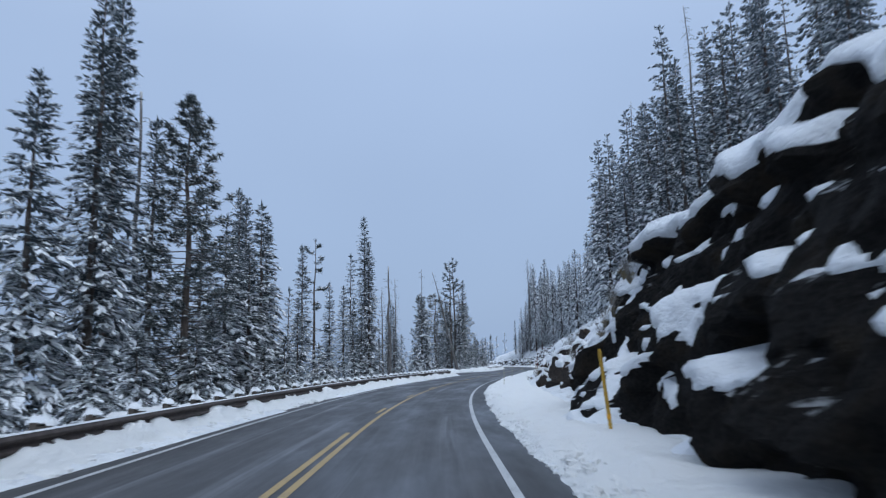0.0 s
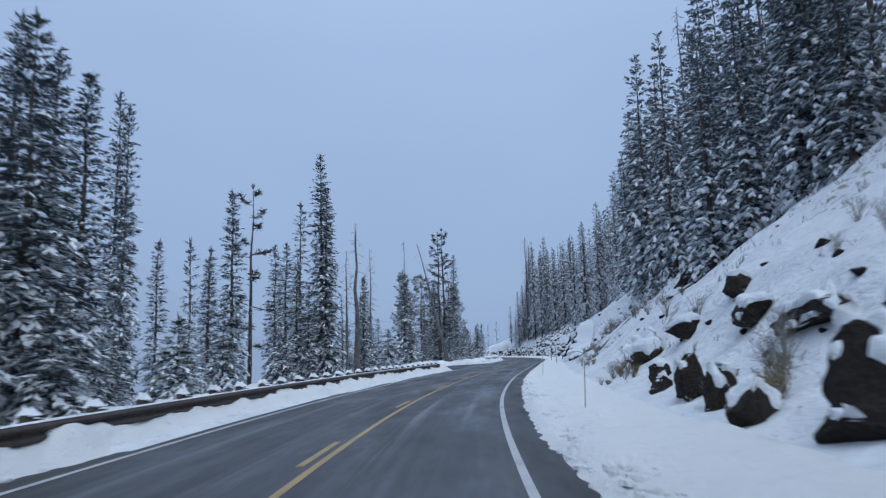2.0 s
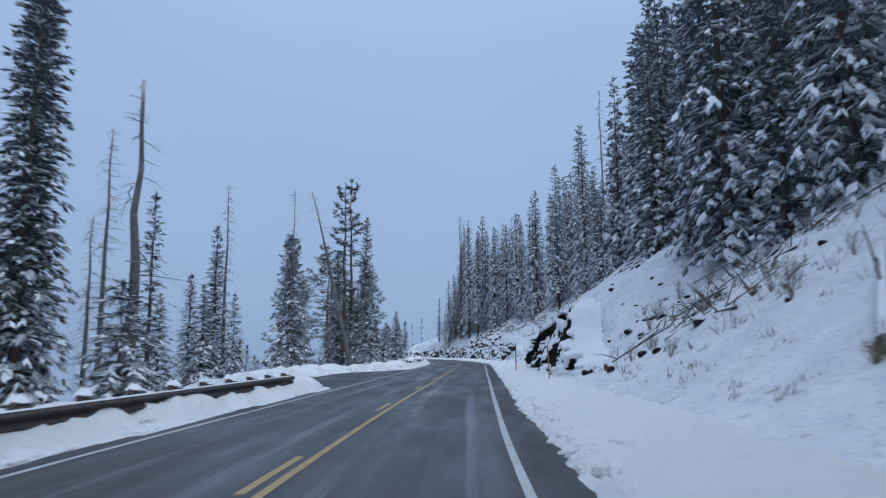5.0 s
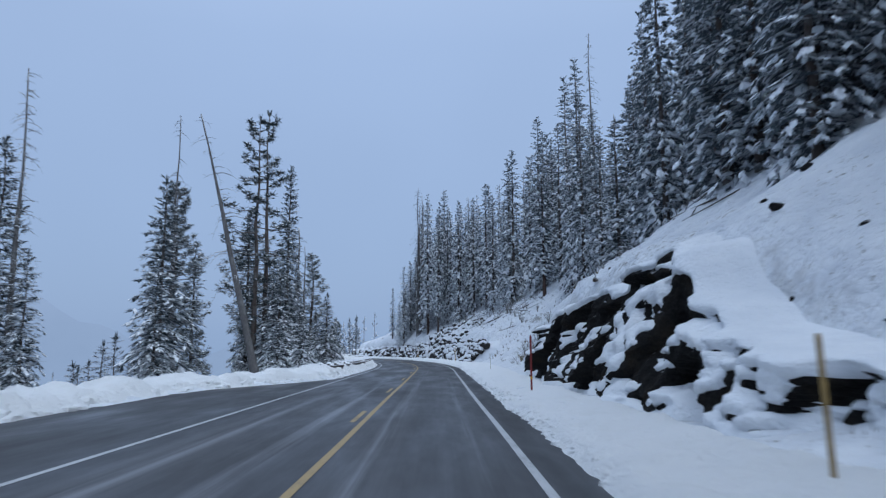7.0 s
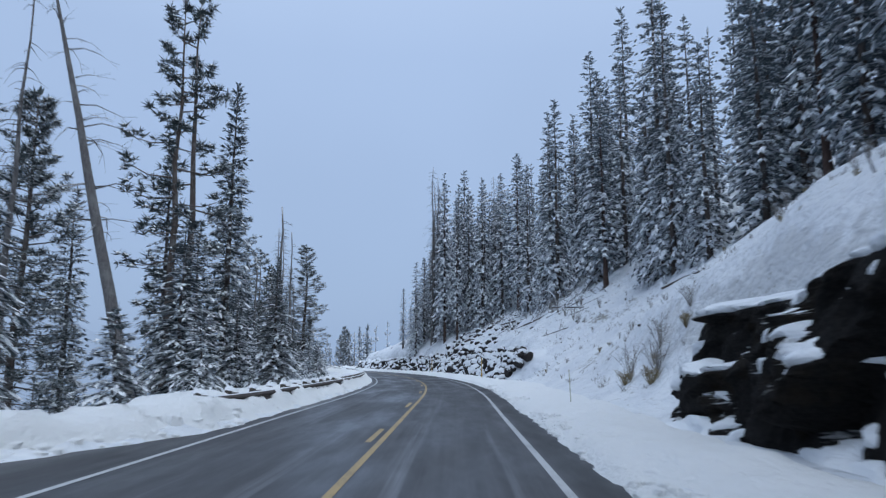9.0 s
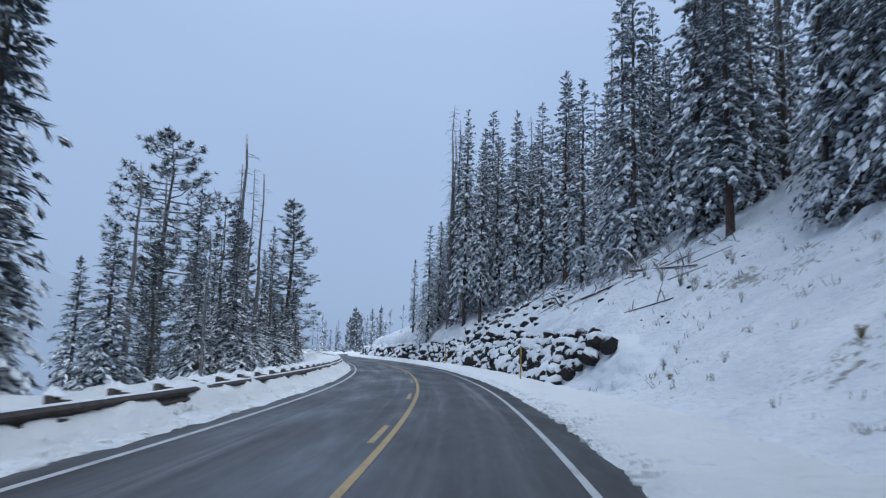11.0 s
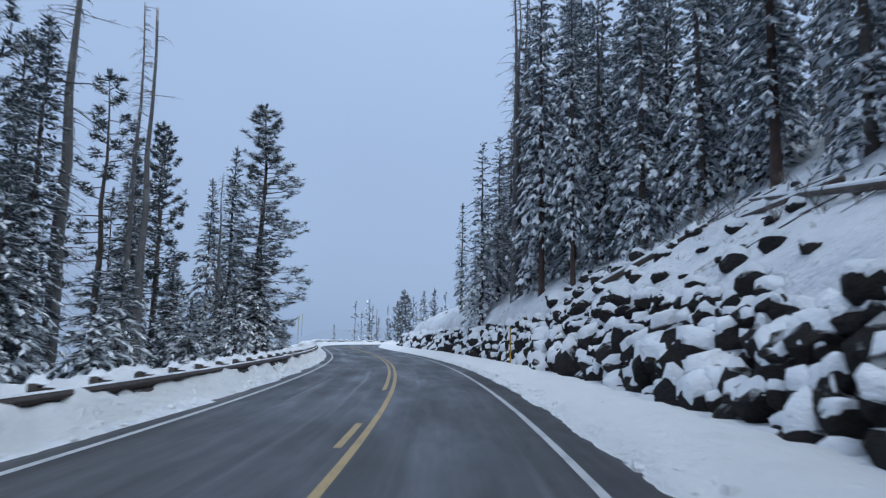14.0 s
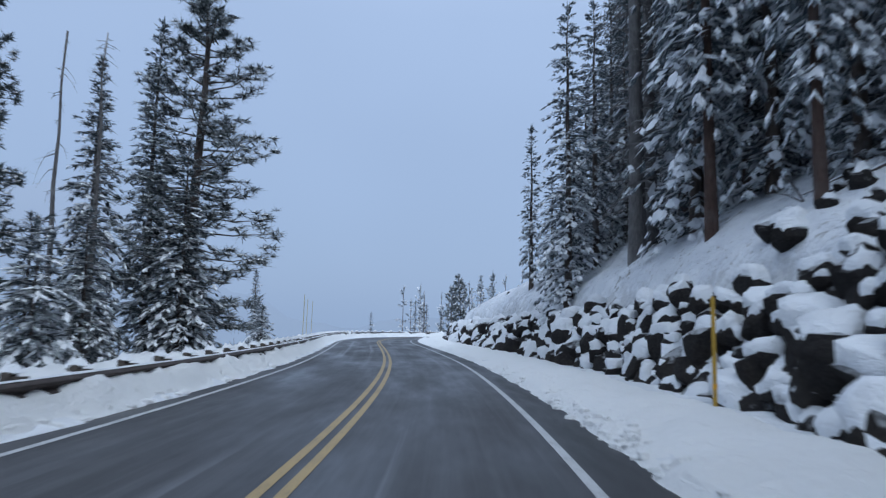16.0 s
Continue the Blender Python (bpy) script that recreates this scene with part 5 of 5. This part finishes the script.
for k in range(16):
    s0, u0 = scatter.uniform(60, 160), scatter.uniform(13.5, 16.5)
    turn, size = scatter.uniform(-1.2, 1.2), scatter.uniform(1.2, 3.5)
    fallen_log(s0, u0, s0 + size * math.cos(turn), u0 + size * math.sin(turn), scatter.uniform(0.035, 0.07), 700 + k, 3)


for k in range(26):
    stone_on_bank(scatter.uniform(86, 106), scatter.uniform(8.6, 13.0), scatter.choice((0.25, 0.3, 0.4, 0.5, 0.6)), k)
# low rocks at the foot of the bank before the bluff
for k, (s, u, size) in enumerate(((90.0, 6.9, 0.6), (88.4, 7.4, 0.5), (86.6, 7.2, 0.4), (86.0, 8.2, 0.4), (83.5, 9.4, 0.5))):
    x, y = at(s, u)
    ob = new("bank_rock", BOULDERS[(k * 5) % 14])
    ob.matrix_basis = Matrix.Translation((float(x), float(y), float(land(s, u)) + 0.12 * size)) @ Matrix.Rotation(k * 1.3, 4, "Z") @ Matrix.Diagonal((size, size * 0.85, size * 0.8, 1))
    tagged(ob, "dark rock half buried in the snowy bank", "rock", "rocks on the bank")
    cap = Geo()
    snow_cap(cap, BOULDERS[(k * 5) % 14], ob.matrix_basis, size, scatter)
    inv = ob.matrix_basis.inverted()
    part("snow_cap", ([inv @ v for v in cap.v], cap.f), M_SNOW, ob, smooth=True)
for k in range(22):
    set_down(SHRUBS, scatter.uniform(60, 95), scatter.uniform(8.5, 16.0), scatter.uniform(0.35, 0.8))
# dark slabs breaking the snow below the forest
for k, (s, u, size, flat) in enumerate(((72.0, 13.9, 2.6, 0.30), (69.8, 13.4, 2.2, 0.28), (67.5, 13.2, 2.4, 0.3), (70.6, 14.6, 1.8, 0.25), (66.0, 14.0, 1.8, 0.3))):
    x, y = at(s, u)
    ob = new("bank_rock", BOULDER_BARE[k % 5])
    ob.matrix_basis = Matrix.Translation((float(x), float(y), float(land(s, u)) + 0.05)) @ Matrix.Rotation(-0.5, 4, "Y") @ Matrix.Rotation(0.4 * k, 4, "Z") @ Matrix.Diagonal((size * 0.6, size, size * flat, 1))
    tagged(ob, "flat dark slab breaking through the snow below the forest", "rock", "rocks on the bank")
for k in range(24):
    s0, u0 = scatter.uniform(80, 91), scatter.uniform(9.5, 14.0)
    turn, size = scatter.uniform(-1.4, 1.4), scatter.uniform(0.8, 2.6)
    fallen_log(s0, u0, s0 + size * math.cos(turn), u0 + size * math.sin(turn), scatter.uniform(0.025, 0.06), 760 + k, 4)
for s, u, size in ((52.5, 7.3, 0.8), (51.6, 7.0, 0.9), (50.6, 6.9, 0.8), (49.6, 7.2, 0.9), (48.8, 7.0, 0.7), (50.0, 6.4, 0.6), (63.0, 7.2, 0.9), (65.5, 7.0, 0.7), (68.0, 7.6, 0.8)):
    set_down(TUFTS, s, u, size * 0.75)
    set_down(SHRUBS, s + 0.3, u - 0.2, size * 0.6)
# larger rocks and brush where the bank steepens above the wall
for k in range(46):
    s, u = scatter.uniform(180, 206), scatter.uniform(9.0, 12.2)
    x, y = at(s, u)
    ob = new("bank_rock", BOULDERS[k % 14])
    size = scatter.uniform(0.4, 1.0)
    ob.matrix_basis = Matrix.Translation((float(x), float(y), float(land(s, u)) - 0.02 * size)) @ Matrix.Rotation(k * 1.7, 4, "Z") @ Matrix.Diagonal((size, size * 0.9, size * 0.75, 1))
    tagged(ob, "dark rock topped with snow above the boulder wall", "rock", "rocks above the wall")
    cap = Geo()
    snow_cap(cap, BOULDERS[k % 14], ob.matrix_basis, size, scatter)
    inv = ob.matrix_basis.inverted()
    part("snow_cap", ([inv @ v for v in cap.v], cap.f), M_SNOW, ob, smooth=True)
for k in range(34):
    s, u = scatter.uniform(160, 202), scatter.uniform(11.6, 15.2)
    set_down(SHRUBS, s, u, scatter.uniform(0.5, 1.0))


def bent_sapling(base, mid, tip, rad):
    """A young trunk bowed to the ground by its load of snow."""
    a, b, c = Vector(base), Vector(mid), Vector(tip)
    a.z = float(land_xy(a.x, a.y)[0]) - 0.2
    line = [a * (1 - t) ** 2 + b * (2 * t * (1 - t)) + c * t * t for t in [k / 12 for k in range(13)]]
    size = [rad * (1 - 0.07 * k) for k in range(13)]
    tree = thing("bent_sapling", "slender sapling bowed over under a rope of snow", "sapling", "snow-bent saplings")
    g, w = Geo(), Geo()
    g.tube(line, size, 6)
    w.tube([p + Vector((0, 0, 0.8 * q + 0.015)) for p, q in zip(line, size)][2:], [q * 1.15 + 0.012 for q in size][2:], 6)
    part("trunk", g.geo, M_BARK, tree, smooth=True)
    part("snow_rope", w.geo, M_SNOW, tree, "snow clinging along the upper side", smooth=True)


bent_sapling((29.8, 198.0, 0), (28.6, 203.5, 10.4), (28.7, 211.0, 8.0), 0.07)
bent_sapling((31.6, 199.0, 0), (30.4, 203.0, 12.6), (30.2, 210.0, 9.6), 0.07)
bent_sapling((30.2, 171.0, 0), (30.0, 174.0, 10.0), (30.2, 180.5, 7.6), 0.05)


# ---- marker posts ----
def marker(name, label, x, y, tall, rad, material, tilt=(0, 0), band=True):
    z = float(land_xy(x, y)[0])
    post = thing(name, label, "marker post", "roadside marker posts")
    g = Geo()
    g.tube([Vector((0, 0, -0.3)), Vector((0, 0, 0.3)), Vector((0, 0, tall * 0.97)), Vector((0, 0, tall))], [rad, rad, rad, rad * 0.6], 8)
    part("stake", g.geo, material, post, smooth=False)
    if band:
        b = Geo()
        b.tube([Vector((0, 0, tall * 0.22)), Vector((0, 0, tall * 0.22 + 0.09))], [rad * 1.15, rad * 1.15], 8)
        part("reflector", b.geo, M_REFLECT, post, "amber reflector")
    post.matrix_basis = Matrix.Translation((x, y, z)) @ Euler((radians(tilt[0]), radians(tilt[1]), 0)).to_matrix().to_4x4()
    return post


marker("snow_stake", "tall yellow snow stake beside the road", 9.0, 16.3, 1.65, 0.035, M_MARK_Y, (0, -5))
marker("thin_stake", "thin pale delineator stake in the snow", 7.95, 41.5, 1.2, 0.012, M_MARK_G, (0, 2), False)
marker("thin_stake", "thin pale delineator stake in the snow", 9.4, 62.7, 1.2, 0.012, M_MARK_G, (0, 3), False)
marker("red_stake", "red plastic snow stake with amber reflector", 15.4, 108.05, 1.9, 0.035, M_MARK_R, (0, 0))
marker("wooden_stake", "weathered wooden stake with a yellow top", 13.8, 91.2, 1.5, 0.03, M_STAKE, (0, -2), False)
marker("thin_stake", "thin pale delineator stake in the snow", 18.3, 128.5, 1.2, 0.012, M_MARK_G, (0, -2), False)
marker("snow_stake", "yellow snow stake in front of the boulder wall", 21.7, 164.5, 1.75, 0.035, M_MARK_Y, (0, 0))
marker("snow_stake", "yellow snow stake in front of the boulder wall", 21.1, 200.2, 1.95, 0.035, M_MARK_Y, (0, 0))
for s, u in ((244, -6.0), (252, -6.5), (259, -7.0)):
    x, y = at(s, u)
    marker("tall_stake", "tall dark snow pole behind the rail", float(x), float(y), 3.6, 0.03, M_MARK_G, (0, 1), False)


# ---- distance across the valley, its haze painted into a glowing sheet ----
def backdrop():
    m = Mat("haze_glow_mountainside", 1.0)
    sep = m.n.new("ShaderNodeSeparateXYZ")
    m.l.new(m.geo.outputs["Position"], sep.inputs[0])
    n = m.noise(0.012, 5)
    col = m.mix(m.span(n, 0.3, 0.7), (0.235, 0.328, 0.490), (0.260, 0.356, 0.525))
    # haze painted paler with height, towards the sky's colour
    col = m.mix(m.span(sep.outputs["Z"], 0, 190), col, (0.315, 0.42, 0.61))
    # the haze colour is emitted, though the slope is no light source
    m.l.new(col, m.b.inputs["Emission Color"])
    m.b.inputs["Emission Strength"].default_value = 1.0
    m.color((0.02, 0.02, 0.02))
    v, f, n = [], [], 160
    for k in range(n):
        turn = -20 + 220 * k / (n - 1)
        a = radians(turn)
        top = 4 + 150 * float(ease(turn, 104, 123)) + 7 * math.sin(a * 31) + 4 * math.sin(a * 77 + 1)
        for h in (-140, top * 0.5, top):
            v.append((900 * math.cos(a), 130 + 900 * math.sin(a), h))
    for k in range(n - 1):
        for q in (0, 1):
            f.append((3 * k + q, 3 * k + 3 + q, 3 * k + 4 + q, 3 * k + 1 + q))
    tagged(new("backdrop", mesh_of("backdrop", v, f, m.m)), "far mountainside, a glowing sheet painted in haze colours", "backdrop", kind="structure")


backdrop()
# small firs standing below the pull-out's snow bank
for x, y, top in ((-9.3, 141.7, 2.3), (-13.7, 158.9, 3.1), (-10.3, 152.0, 1.1), (-14.4, 150.3, 0.5), (-9.6, 140.0, 0.8), (-11.6, 161.6, 0.5), (-15.4, 141.7, 0.9), (-12.0, 146.0, -1.0), (-16.0, 156.0, 0.0)):
    plant("thin", x, y, top, 1.3)

# far trees past the bend and down the valley side
for kind, x, y, top in (("bushy", 6.0, 352.6, 13.6), ("bushy", 4.4, 347.7, 11.0), ("spire", 10.7, 358.0, 13.8), ("spire", 13.4, 363.0, 14.8), ("far", 16.5, 366.0, 14.0), ("far", 21.0, 372.0, 16.0), ("thin", 1.4, 307.6, 5.6), ("thin", 2.7, 313.0, 5.2),
                        ("pole", 2.4, 312.6, 7.1), ("thin", 4.8, 318.2, 3.9), ("thin", -3.2, 292.2, 3.4)):
    plant(kind, x, y, top, 0.9)
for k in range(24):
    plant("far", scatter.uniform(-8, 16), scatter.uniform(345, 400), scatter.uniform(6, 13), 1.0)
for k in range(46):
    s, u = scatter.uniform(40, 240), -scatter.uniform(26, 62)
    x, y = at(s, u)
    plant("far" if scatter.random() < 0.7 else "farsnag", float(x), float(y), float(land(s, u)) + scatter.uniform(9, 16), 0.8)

# ---- from plan units to metres ----
for ob in [o for o in scene.objects if o.parent is None and o.type in {"MESH", "EMPTY"}]:
    ob.matrix_basis = Matrix.Scale(UNIT, 4) @ ob.matrix_basis
